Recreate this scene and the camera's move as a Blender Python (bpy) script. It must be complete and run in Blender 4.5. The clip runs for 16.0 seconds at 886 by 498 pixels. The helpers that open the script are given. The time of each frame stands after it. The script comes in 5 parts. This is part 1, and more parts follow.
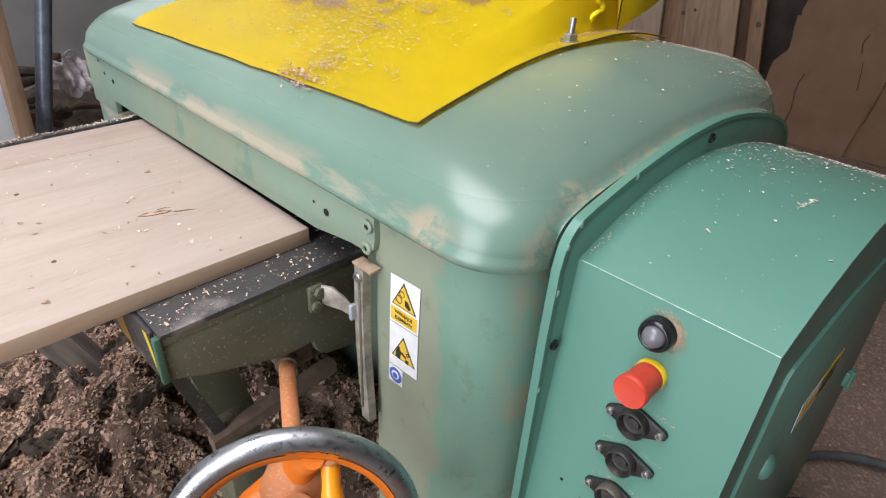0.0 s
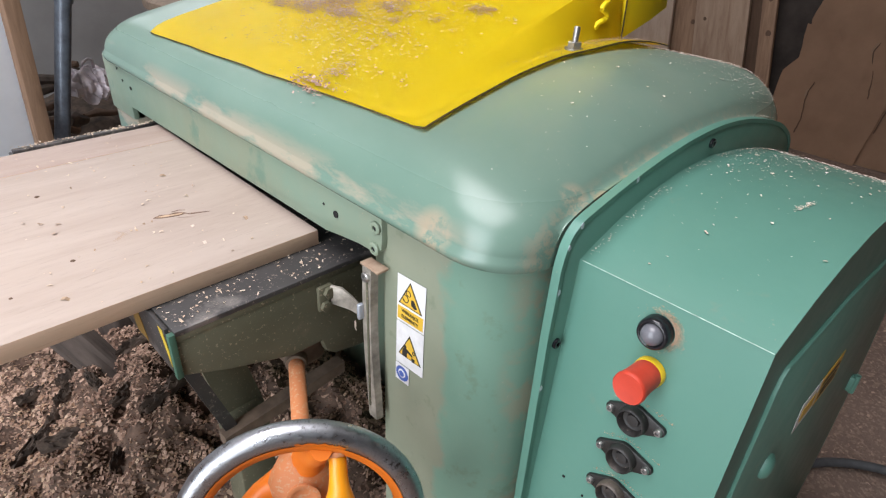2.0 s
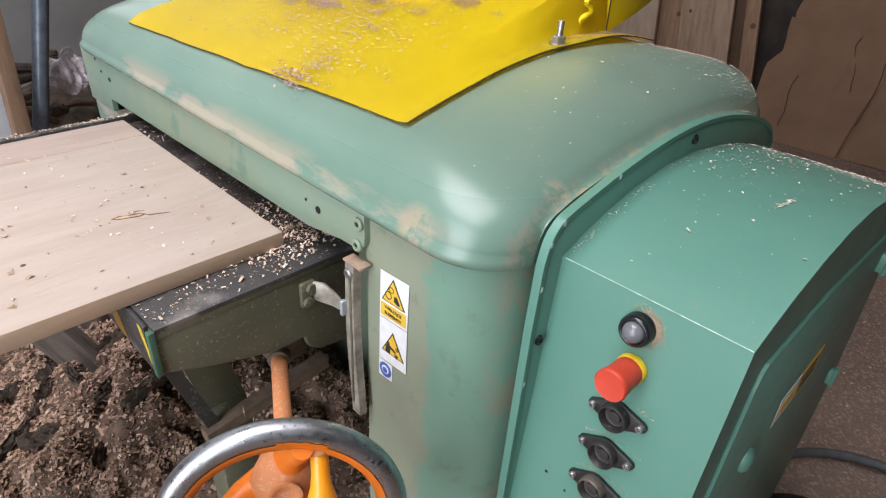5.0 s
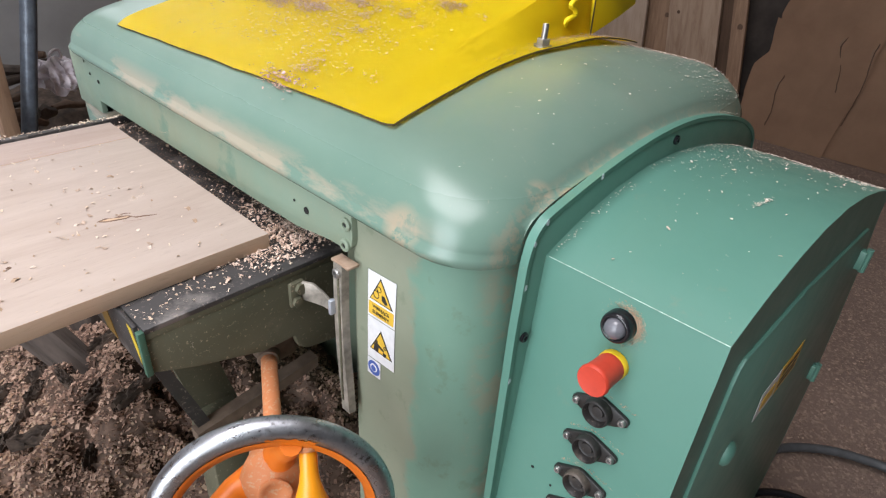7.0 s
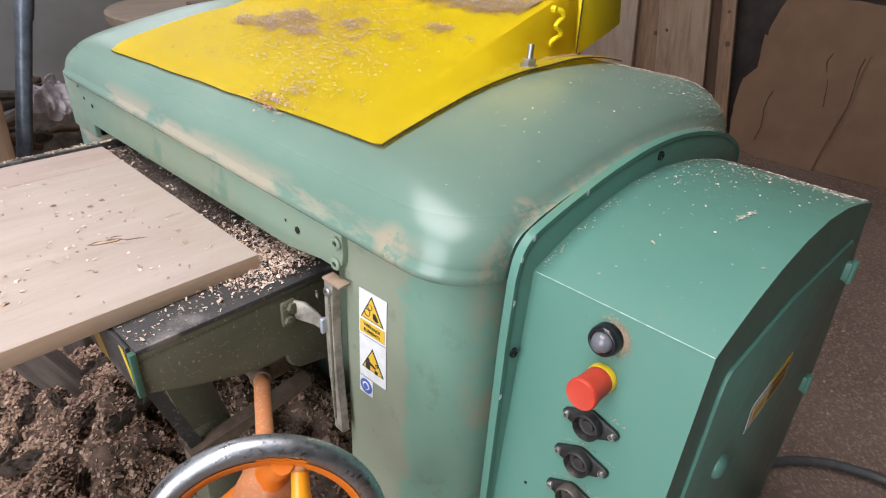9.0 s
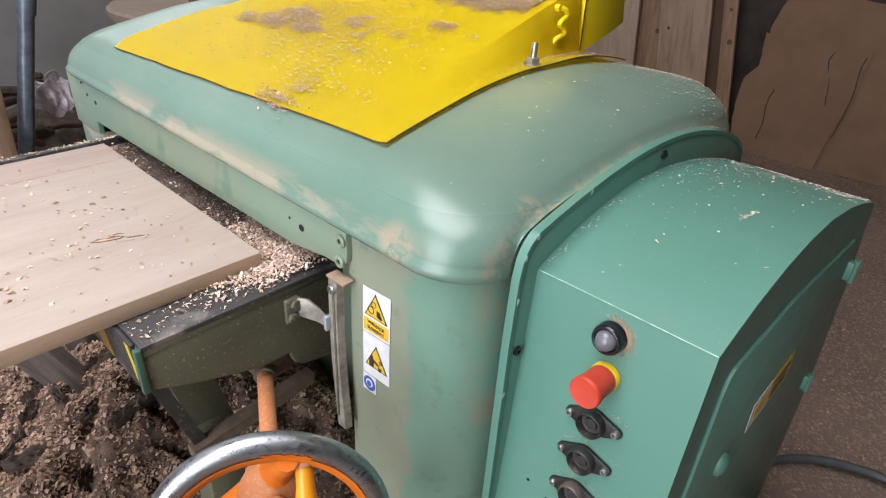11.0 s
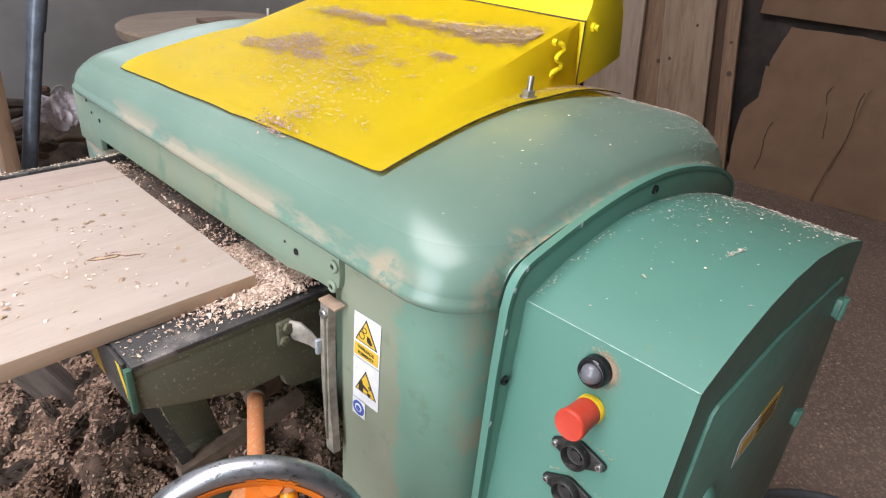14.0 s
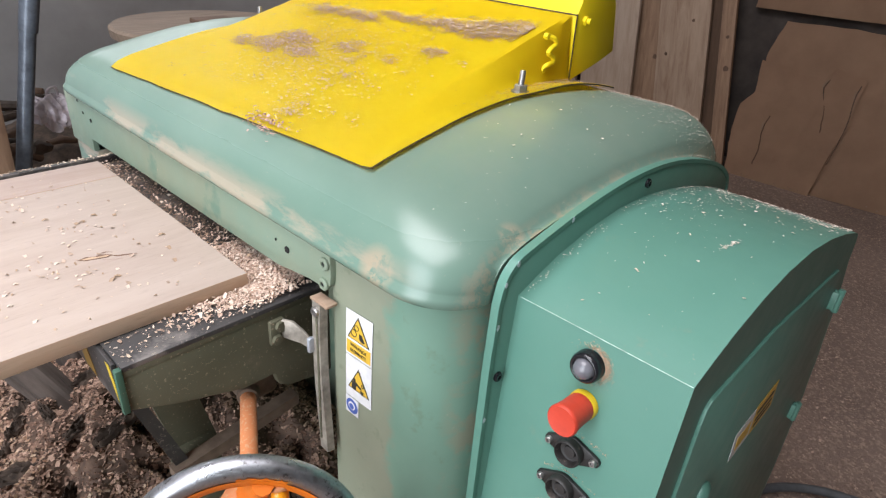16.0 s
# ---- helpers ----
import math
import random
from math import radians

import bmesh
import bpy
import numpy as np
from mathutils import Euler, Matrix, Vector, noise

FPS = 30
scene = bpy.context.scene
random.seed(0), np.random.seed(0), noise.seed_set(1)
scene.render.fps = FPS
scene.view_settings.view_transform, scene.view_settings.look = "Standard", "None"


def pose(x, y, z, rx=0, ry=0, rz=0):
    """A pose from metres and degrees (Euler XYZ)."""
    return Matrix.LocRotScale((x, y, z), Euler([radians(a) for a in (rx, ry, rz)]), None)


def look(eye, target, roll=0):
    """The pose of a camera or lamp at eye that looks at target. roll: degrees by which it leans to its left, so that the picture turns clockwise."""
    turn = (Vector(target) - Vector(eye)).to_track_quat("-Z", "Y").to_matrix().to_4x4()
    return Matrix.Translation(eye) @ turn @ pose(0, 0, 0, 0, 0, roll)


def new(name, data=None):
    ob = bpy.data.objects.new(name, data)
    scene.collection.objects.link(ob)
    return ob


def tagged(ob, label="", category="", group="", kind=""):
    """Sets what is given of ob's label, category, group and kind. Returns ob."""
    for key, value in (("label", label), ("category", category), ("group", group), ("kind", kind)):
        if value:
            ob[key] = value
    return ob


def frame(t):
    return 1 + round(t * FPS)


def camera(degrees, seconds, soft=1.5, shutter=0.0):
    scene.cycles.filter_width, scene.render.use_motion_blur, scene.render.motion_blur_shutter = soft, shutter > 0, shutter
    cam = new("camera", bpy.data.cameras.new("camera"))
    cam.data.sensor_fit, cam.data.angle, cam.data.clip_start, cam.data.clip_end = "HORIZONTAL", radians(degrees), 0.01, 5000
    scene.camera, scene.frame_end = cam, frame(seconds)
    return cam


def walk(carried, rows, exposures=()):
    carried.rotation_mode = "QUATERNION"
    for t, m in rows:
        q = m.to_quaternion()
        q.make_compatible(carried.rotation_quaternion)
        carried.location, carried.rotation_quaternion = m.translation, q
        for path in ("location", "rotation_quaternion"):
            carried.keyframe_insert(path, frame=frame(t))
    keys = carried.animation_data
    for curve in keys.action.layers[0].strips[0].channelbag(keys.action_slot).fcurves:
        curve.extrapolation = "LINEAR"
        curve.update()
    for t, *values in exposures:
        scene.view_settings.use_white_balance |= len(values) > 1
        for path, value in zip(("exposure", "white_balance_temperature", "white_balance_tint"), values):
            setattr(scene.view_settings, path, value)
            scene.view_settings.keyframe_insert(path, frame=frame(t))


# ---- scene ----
cam = camera(71.5, 16.0, soft=1.2, shutter=0.4)
PATH = [
    (0, (-0.402, -0.378, 1.324), (0.829, 0.803, 0.281), 3.0),
    (0.5, (-0.409, -0.388, 1.326), (0.824, 0.802, 0.294), 2.7),
    (1, (-0.411, -0.393, 1.328), (0.817, 0.803, 0.298), 2.6),
    (1.5, (-0.413, -0.395, 1.326), (0.818, 0.798, 0.297), 3.0),
    (2, (-0.414, -0.398, 1.328), (0.803, 0.817, 0.305), 2.7),
    (2.5, (-0.413, -0.396, 1.329), (0.799, 0.830, 0.314), 2.3),
    (3, (-0.409, -0.396, 1.329), (0.806, 0.808, 0.293), 2.7),
    (3.5, (-0.408, -0.396, 1.331), (0.810, 0.799, 0.288), 2.9),
    (4, (-0.406, -0.398, 1.332), (0.810, 0.794, 0.283), 2.7),
    (4.5, (-0.406, -0.395, 1.332), (0.820, 0.787, 0.284), 3.1),
    (7, (-0.409, -0.409, 1.338), (0.846, 0.747, 0.294), 3.6),
    (7.5, (-0.414, -0.411, 1.340), (0.848, 0.745, 0.304), 3.8),
    (8, (-0.412, -0.419, 1.342), (0.869, 0.730, 0.322), 3.7),
    (8.5, (-0.410, -0.421, 1.345), (0.889, 0.753, 0.379), 3.0),
    (9, (-0.409, -0.421, 1.342), (0.873, 0.749, 0.350), 2.9),
    (11.5, (-0.414, -0.418, 1.346), (0.863, 0.750, 0.345), 3.2),
    (12, (-0.413, -0.418, 1.349), (0.862, 0.756, 0.351), 3.6),
    (12.5, (-0.407, -0.419, 1.350), (0.879, 0.763, 0.376), 4.0),
    (13, (-0.410, -0.422, 1.350), (0.873, 0.762, 0.374), 4.0),
    (13.5, (-0.410, -0.428, 1.355), (0.880, 0.759, 0.393), 4.0),
    (14, (-0.410, -0.428, 1.359), (0.890, 0.763, 0.415), 4.6),
    (14.5, (-0.406, -0.427, 1.355), (0.891, 0.769, 0.414), 4.2),
    (15, (-0.405, -0.427, 1.354), (0.895, 0.760, 0.406), 4.3),
    (15.5, (-0.401, -0.432, 1.355), (0.922, 0.737, 0.415), 4.1),
    (16, (-0.400, -0.433, 1.354), (0.900, 0.756, 0.406), 4.0),
]
walk(cam, [(t, look(eye, target, roll)) for t, eye, target, roll in PATH],
     [(0, 0.05), (4.5, 0.06), (8.0, 0.06), (12.5, 0.12), (15.0, 0.19), (16.0, 0.18)])

# ---- world, light, exposure ----
world = bpy.data.worlds.new("sky")
scene.world = world
world.use_nodes = True
wn = world.node_tree.nodes
sky = wn.new("ShaderNodeTexSky")
sky.sky_type, sky.sun_disc = "NISHITA", False
sky.sun_elevation, sky.sun_rotation = radians(35), radians(250)
world.node_tree.links.new(sky.outputs[0], wn["Background"].inputs[0])
wn["Background"].inputs[1].default_value = 0.12
scene.view_settings.exposure = 0.12


def area_lamp(name, eye, target, w, h, power, colour):
    data = bpy.data.lights.new(name, "AREA")
    data.shape, data.size, data.size_y, data.energy, data.color = "RECTANGLE", w, h, power, colour
    ob = new(name, data)
    ob.matrix_world = look(eye, target)
    return ob


# daylight from the open workshop door behind the operator's side; two added lamps follow
area_lamp("door_daylight", (-2.32, -0.25, 1.90), (0.0, -0.25, 1.85), 1.4, 3.4, 92, (0.85, 0.91, 1.0))
# added fill lamp on the far wall, no window known: lifts the floor
area_lamp("window_daylight", (0.7, 3.30, 2.15), (0.7, 0.5, 1.2), 2.0, 1.0, 15, (0.97, 0.965, 1.0))
# added overhead lamp, no rooflight known: lights the tops and the hood corner
area_lamp("rooflight_daylight", (-1.15, 0.35, 4.15), (-1.15, 0.35, 0.0), 2.1, 2.4, 152, (1.0, 0.955, 0.985))


# ---- materials ----
def nodes_of(name):
    m = bpy.data.materials.new(name)
    m.use_nodes = True
    nt = m.node_tree
    return m, nt, nt.nodes["Principled BSDF"]


def rgba(c):
    return (c[0], c[1], c[2], 1.0)


def noise_node(nt, scale, detail=6.0, rough=0.6, stretch=None, space="Object"):
    tc = nt.nodes.new("ShaderNodeTexCoord")
    n = nt.nodes.new("ShaderNodeTexNoise")
    n.inputs["Scale"].default_value, n.inputs["Detail"].default_value, n.inputs["Roughness"].default_value = scale, detail, rough
    if stretch:
        mp = nt.nodes.new("ShaderNodeMapping")
        mp.inputs["Scale"].default_value = stretch
        nt.links.new(tc.outputs[space], mp.inputs[0])
        nt.links.new(mp.outputs[0], n.inputs["Vector"])
    else:
        nt.links.new(tc.outputs[space], n.inputs["Vector"])
    return n


def ramp(nt, fac, stops):
    r = nt.nodes.new("ShaderNodeValToRGB")
    el = r.color_ramp.elements
    while len(el) < len(stops):
        el.new(0.5)
    for e, (p, c) in zip(el, stops):
        e.position, e.color = p, rgba(c)
    nt.links.new(fac, r.inputs[0])
    return r.outputs[0]


def mix(nt, fac, a, b):
    m = nt.nodes.new("ShaderNodeMix")
    m.data_type = "RGBA"
    for v, i in ((fac, 0), (a, 6), (b, 7)):
        if isinstance(v, (float, int)):
            m.inputs[i].default_value = v
        elif isinstance(v, tuple):
            m.inputs[i].default_value = rgba(v)
        else:
            nt.links.new(v, m.inputs[i])
    return m.outputs[2]


def bump(nt, bsdf, height, strength, distance):
    b = nt.nodes.new("ShaderNodeBump")
    b.inputs["Strength"].default_value, b.inputs["Distance"].default_value = strength, distance
    nt.links.new(height, b.inputs["Height"])
    nt.links.new(b.outputs[0], bsdf.inputs["Normal"])


def paint(name, base, dark, dust=(0.42, 0.33, 0.25), dust_at=0.66, rough=0.38, patch=None, patch_at=0.6, metal=0.0, gloss=0.5):
    """Old brushed paint: slow tone shifts, fine dust, optional larger worn patches."""
    m, nt, b = nodes_of(name)
    slow = noise_node(nt, 5.0, 5.0)
    col = mix(nt, ramp(nt, slow.outputs["Fac"], ((0.35, (0, 0, 0)), (0.68, (1, 1, 1)))), base, dark)
    if patch:
        pn = noise_node(nt, 9.0, 7.0, 0.62)
        pf = ramp(nt, pn.outputs["Fac"], ((patch_at, (0, 0, 0)), (patch_at + 0.07, (1, 1, 1))))
        col = mix(nt, pf, col, patch)
    fine = noise_node(nt, 170.0, 3.0, 0.7)
    df = ramp(nt, fine.outputs["Fac"], ((dust_at, (0, 0, 0)), (dust_at + 0.1, (0.7, 0.7, 0.7))))
    col = mix(nt, df, col, dust)
    nt.links.new(col, b.inputs["Base Color"])
    rn = noise_node(nt, 22.0, 4.0)
    rr = nt.nodes.new("ShaderNodeMapRange")
    rr.inputs[3].default_value, rr.inputs[4].default_value = rough - 0.1, rough + 0.16
    nt.links.new(rn.outputs["Fac"], rr.inputs[0])
    nt.links.new(rr.outputs[0], b.inputs["Roughness"])
    b.inputs["Metallic"].default_value = metal
    b.inputs["Specular IOR Level"].default_value = gloss
    relief = noise_node(nt, 60.0, 4.0)
    bump(nt, b, relief.outputs["Fac"], 0.12, 0.002)
    return m


def hood_paint(name):
    """Green hood paint with rubbed, filler-coloured streaks along the lower front rim and round the near corner."""
    m, nt, b = nodes_of(name)
    slow = noise_node(nt, 4.0, 5.0)
    col = mix(nt, ramp(nt, slow.outputs["Fac"], ((0.3, (0, 0, 0)), (0.7, (1, 1, 1)))), (0.122, 0.206, 0.163), (0.148, 0.232, 0.183))
    tc = nt.nodes.new("ShaderNodeTexCoord")
    sep = nt.nodes.new("ShaderNodeSeparateXYZ")
    nt.links.new(tc.outputs["Object"], sep.inputs[0])
    mr = nt.nodes.new("ShaderNodeMapRange")
    mr.inputs[1].default_value, mr.inputs[2].default_value, mr.inputs[3].default_value, mr.inputs[4].default_value = 1.000, 1.030, 1.0, 0.0
    nt.links.new(sep.outputs["Z"], mr.inputs[0])
    streak = noise_node(nt, 7.0, 10.0, 0.66, (1.0, 0.55, 2.2))
    sf = ramp(nt, streak.outputs["Fac"], ((0.485, (0, 0, 0)), (0.565, (0.72, 0.72, 0.72))))
    mul = nt.nodes.new("ShaderNodeMath")
    mul.operation = "MULTIPLY"
    along = nt.nodes.new("ShaderNodeMapRange")
    along.inputs[1].default_value, along.inputs[2].default_value = -0.045, 0.0
    nt.links.new(sep.outputs["Y"], along.inputs[0])
    front = nt.nodes.new("ShaderNodeMath")
    front.operation = "MULTIPLY"
    nt.links.new(mr.outputs[0], front.inputs[0])
    nt.links.new(along.outputs[0], front.inputs[1])
    nt.links.new(sf, mul.inputs[0])
    nt.links.new(front.outputs[0], mul.inputs[1])
    col = mix(nt, mul.outputs[0], col, (0.39, 0.32, 0.24))
    ymr = nt.nodes.new("ShaderNodeMapRange")
    ymr.inputs[1].default_value, ymr.inputs[2].default_value, ymr.inputs[3].default_value, ymr.inputs[4].default_value = -0.0875, -0.070, 1.0, 0.0
    nt.links.new(sep.outputs["Y"], ymr.inputs[0])
    scuff = noise_node(nt, 40.0, 10.0, 0.74)
    cf = ramp(nt, scuff.outputs["Fac"], ((0.47, (0, 0, 0)), (0.53, (0.9, 0.9, 0.9))))
    mul2 = nt.nodes.new("ShaderNodeMath")
    mul2.operation = "MULTIPLY"
    nt.links.new(cf, mul2.inputs[0])
    nt.links.new(ymr.outputs[0], mul2.inputs[1])
    col = mix(nt, mul2.outputs[0], col, (0.27, 0.245, 0.178))
    rub = noise_node(nt, 32.0, 8.0, 0.72)
    rough_edge = ramp(nt, rub.outputs["Fac"], ((0.44, (0, 0, 0)), (0.51, (1, 1, 1))))
    for centre, radius in (((0.105, -0.068, 1.036), 0.024), ((0.0, 0.02, 1.0), 0.034)):
        dist = nt.nodes.new("ShaderNodeVectorMath")
        dist.operation = "DISTANCE"
        dist.inputs[1].default_value = centre
        nt.links.new(tc.outputs["Object"], dist.inputs[0])
        near = nt.nodes.new("ShaderNodeMapRange")
        near.inputs[1].default_value, near.inputs[2].default_value, near.inputs[3].default_value, near.inputs[4].default_value = radius * 0.55, radius, 0.95, 0.0
        nt.links.new(dist.outputs["Value"], near.inputs[0])
        spot = nt.nodes.new("ShaderNodeMath")
        spot.operation = "MULTIPLY"
        nt.links.new(near.outputs[0], spot.inputs[0])
        nt.links.new(rough_edge, spot.inputs[1])
        col = mix(nt, spot.outputs[0], col, (0.33, 0.285, 0.205))
    fine = noise_node(nt, 210.0, 3.0, 0.7)
    col = mix(nt, ramp(nt, fine.outputs["Fac"], ((0.68, (0, 0, 0)), (0.78, (0.6, 0.6, 0.6)))), col, (0.45, 0.38, 0.29))
    top = nt.nodes.new("ShaderNodeMapRange")
    top.inputs[1].default_value, top.inputs[2].default_value, top.inputs[3].default_value, top.inputs[4].default_value = 1.045, 1.115, 0.0, 1.0
    nt.links.new(sep.outputs["Z"], top.inputs[0])
    film = noise_node(nt, 11.0, 8.0, 0.7)
    mul3 = nt.nodes.new("ShaderNodeMath")
    mul3.operation = "MULTIPLY"
    nt.links.new(ramp(nt, film.outputs["Fac"], ((0.25, (0.05, 0.05, 0.05)), (0.8, (0.45, 0.45, 0.45)))), mul3.inputs[0])
    nt.links.new(top.outputs[0], mul3.inputs[1])
    col = mix(nt, mul3.outputs[0], col, (0.25, 0.255, 0.205))
    nt.links.new(col, b.inputs["Base Color"])
    rr = nt.nodes.new("ShaderNodeMapRange")
    rr.inputs[1].default_value, rr.inputs[2].default_value, rr.inputs[3].default_value, rr.inputs[4].default_value = 0.0, 0.5, 0.27, 0.55
    nt.links.new(mul3.outputs[0], rr.inputs[0])
    nt.links.new(rr.outputs[0], b.inputs["Roughness"])
    b.inputs["Specular IOR Level"].default_value = 0.5
    relief = noise_node(nt, 26.0, 3.0)
    bump(nt, b, relief.outputs["Fac"], 0.05, 0.003)
    return m


def plain(name, colour, rough=0.5, metal=0.0, vary=0.25, scale=30.0, bump_s=0.1):
    m, nt, b = nodes_of(name)
    n = noise_node(nt, scale, 5.0)
    lo = tuple(c * (1 - vary) for c in colour)
    hi = tuple(min(1.0, c * (1 + vary)) for c in colour)
    nt.links.new(ramp(nt, n.outputs["Fac"], ((0.3, lo), (0.7, hi))), b.inputs["Base Color"])
    b.inputs["Roughness"].default_value, b.inputs["Metallic"].default_value = rough, metal
    bump(nt, b, n.outputs["Fac"], bump_s, 0.002)
    return m


def wood(name, pale, dark, stretch, scale=6.0, rough=0.62, contrast=(0.3, 0.72), per_object=False):
    m, nt, b = nodes_of(name)
    g = noise_node(nt, scale, 8.0, 0.62, stretch)
    g.inputs["Distortion"].default_value = 0.6
    f = noise_node(nt, scale * 9, 4.0, 0.7, stretch)
    col = mix(nt, ramp(nt, g.outputs["Fac"], ((contrast[0], (0, 0, 0)), (contrast[1], (1, 1, 1)))), pale, dark)
    col = mix(nt, ramp(nt, f.outputs["Fac"], ((0.55, (0, 0, 0)), (0.8, (0.45, 0.45, 0.45)))), col, tuple(c * 0.7 for c in dark))
    nt.links.new(col, b.inputs["Base Color"])
    b.inputs["Roughness"].default_value = rough
    bump(nt, b, f.outputs["Fac"], 0.12, 0.001)
    return m


def chips_material(name, a, c, d):
    """Shavings: each one its own tone."""
    m, nt, b = nodes_of(name)
    geo = nt.nodes.new("ShaderNodeNewGeometry")
    nt.links.new(ramp(nt, geo.outputs["Random Per Island"], ((0.0, a), (0.55, c), (1.0, d))), b.inputs["Base Color"])
    b.inputs["Roughness"].default_value = 0.8
    return m


M_HOOD = hood_paint("hood_green_paint")
M_BODY = paint("body_grey_green_paint", (0.225, 0.265, 0.190), (0.180, 0.270, 0.205), patch=(0.130, 0.220, 0.165), patch_at=0.6, rough=0.45)
M_BOX = paint("box_green_paint", (0.090, 0.220, 0.172), (0.102, 0.236, 0.185), dust_at=0.70, rough=0.36, patch=(0.145, 0.225, 0.170), patch_at=0.64)
M_OLIVE = paint("olive_table_paint", (0.108, 0.103, 0.065), (0.082, 0.082, 0.050), dust=(0.34, 0.28, 0.19), dust_at=0.60, rough=0.68, patch=(0.140, 0.120, 0.080), patch_at=0.60)
M_YELLOW = paint("yellow_paint", (0.86, 0.655, 0.012), (0.82, 0.61, 0.012), dust=(0.42, 0.22, 0.11), dust_at=0.72, rough=0.45, gloss=0.3)
M_BLACK_STEEL = paint("worn_black_table_steel", (0.042, 0.040, 0.040), (0.062, 0.058, 0.057), dust=(0.30, 0.25, 0.21), dust_at=0.60, rough=0.42, patch=(0.16, 0.145, 0.135), patch_at=0.54, metal=0.3)
M_RIM_SHADE = plain("dark_rim_shade", (0.03, 0.042, 0.034), 0.9, 0.0, 0.4, 60)
M_DARK_EDGE = plain("dark_edge_and_seam", (0.075, 0.055, 0.025), 0.6, 0.3, 0.7, 140)
M_BAR = plain("stained_strap_steel", (0.30, 0.275, 0.235), 0.55, 0.35, 0.45, 45, 0.3)
M_ZINC = plain("zinc_plate", (0.55, 0.60, 0.68), 0.35, 0.6, 0.15, 60)
M_STEEL = plain("dull_steel", (0.36, 0.35, 0.34), 0.42, 0.9, 0.25, 60)


def worn_chrome():
    m, nt, b = nodes_of("pitted_chrome")
    n = noise_node(nt, 34.0, 10.0, 0.78)
    nt.links.new(ramp(nt, n.outputs["Fac"], ((0.36, (0.07, 0.06, 0.055)), (0.43, (0.34, 0.35, 0.37)), (0.7, (0.52, 0.53, 0.56)))), b.inputs["Base Color"])
    nt.links.new(ramp(nt, n.outputs["Fac"], ((0.35, (0.6, 0.6, 0.6)), (0.6, (0.24, 0.24, 0.24)))), b.inputs["Roughness"])
    b.inputs["Metallic"].default_value = 1.0
    bump(nt, b, n.outputs["Fac"], 0.25, 0.002)
    return m


def column_paint():
    """Grey-green old paint, overpainted in fresher green round the corner, with a wavy brushed boundary."""
    m, nt, b = nodes_of("column_paint")
    tc = nt.nodes.new("ShaderNodeTexCoord")
    sep = nt.nodes.new("ShaderNodeSeparateXYZ")
    nt.links.new(tc.outputs["Object"], sep.inputs[0])
    wave = noise_node(nt, 13.0, 6.0, 0.6)
    add = nt.nodes.new("ShaderNodeMath")
    add.operation = "MULTIPLY_ADD"
    add.inputs[1].default_value = 0.10
    nt.links.new(wave.outputs["Fac"], add.inputs[0])
    nt.links.new(sep.outputs["Y"], add.inputs[2])
    fac = ramp(nt, add.outputs[0], ((0.052, (1, 1, 1)), (0.066, (0, 0, 0))))
    slow = noise_node(nt, 5.0, 5.0)
    old = ramp(nt, slow.outputs["Fac"], ((0.3, (0.215, 0.250, 0.180)), (0.7, (0.270, 0.290, 0.215))))
    fresh = ramp(nt, slow.outputs["Fac"], ((0.3, (0.140, 0.265, 0.200)), (0.7, (0.175, 0.300, 0.232))))
    col = mix(nt, fac, old, fresh)
    stain = noise_node(nt, 19.0, 7.0, 0.65)
    col = mix(nt, ramp(nt, stain.outputs["Fac"], ((0.58, (0, 0, 0)), (0.64, (0.38, 0.38, 0.38)))), col, (0.125, 0.17, 0.11))
    tan = noise_node(nt, 8.0, 7.0, 0.6, (1.0, 1.0, 1.0))
    col = mix(nt, ramp(nt, tan.outputs["Fac"], ((0.64, (0, 0, 0)), (0.74, (0.6, 0.6, 0.6)))), col, (0.36, 0.31, 0.23))
    near = nt.nodes.new("ShaderNodeMapRange")
    near.inputs[1].default_value, near.inputs[2].default_value, near.inputs[3].default_value, near.inputs[4].default_value = -0.079, -0.055, 0.8, 0.0
    nt.links.new(sep.outputs["Y"], near.inputs[0])
    worn = noise_node(nt, 15.0, 8.0, 0.7)
    rub = nt.nodes.new("ShaderNodeMath")
    rub.operation = "MULTIPLY"
    nt.links.new(ramp(nt, worn.outputs["Fac"], ((0.47, (0, 0, 0)), (0.56, (1, 1, 1)))), rub.inputs[0])
    nt.links.new(near.outputs[0], rub.inputs[1])
    col = mix(nt, rub.outputs[0], col, (0.265, 0.240, 0.170))
    fine = noise_node(nt, 200.0, 3.0, 0.7)
    col = mix(nt, ramp(nt, fine.outputs["Fac"], ((0.68, (0, 0, 0)), (0.78, (0.6, 0.6, 0.6)))), col, (0.44, 0.38, 0.29))
    nt.links.new(col, b.inputs["Base Color"])
    nt.links.new(ramp(nt, fac, ((0.0, (0.5, 0.5, 0.5)), (1.0, (0.3, 0.3, 0.3)))), b.inputs["Roughness"])
    bump(nt, b, stain.outputs["Fac"], 0.06, 0.002)
    return m


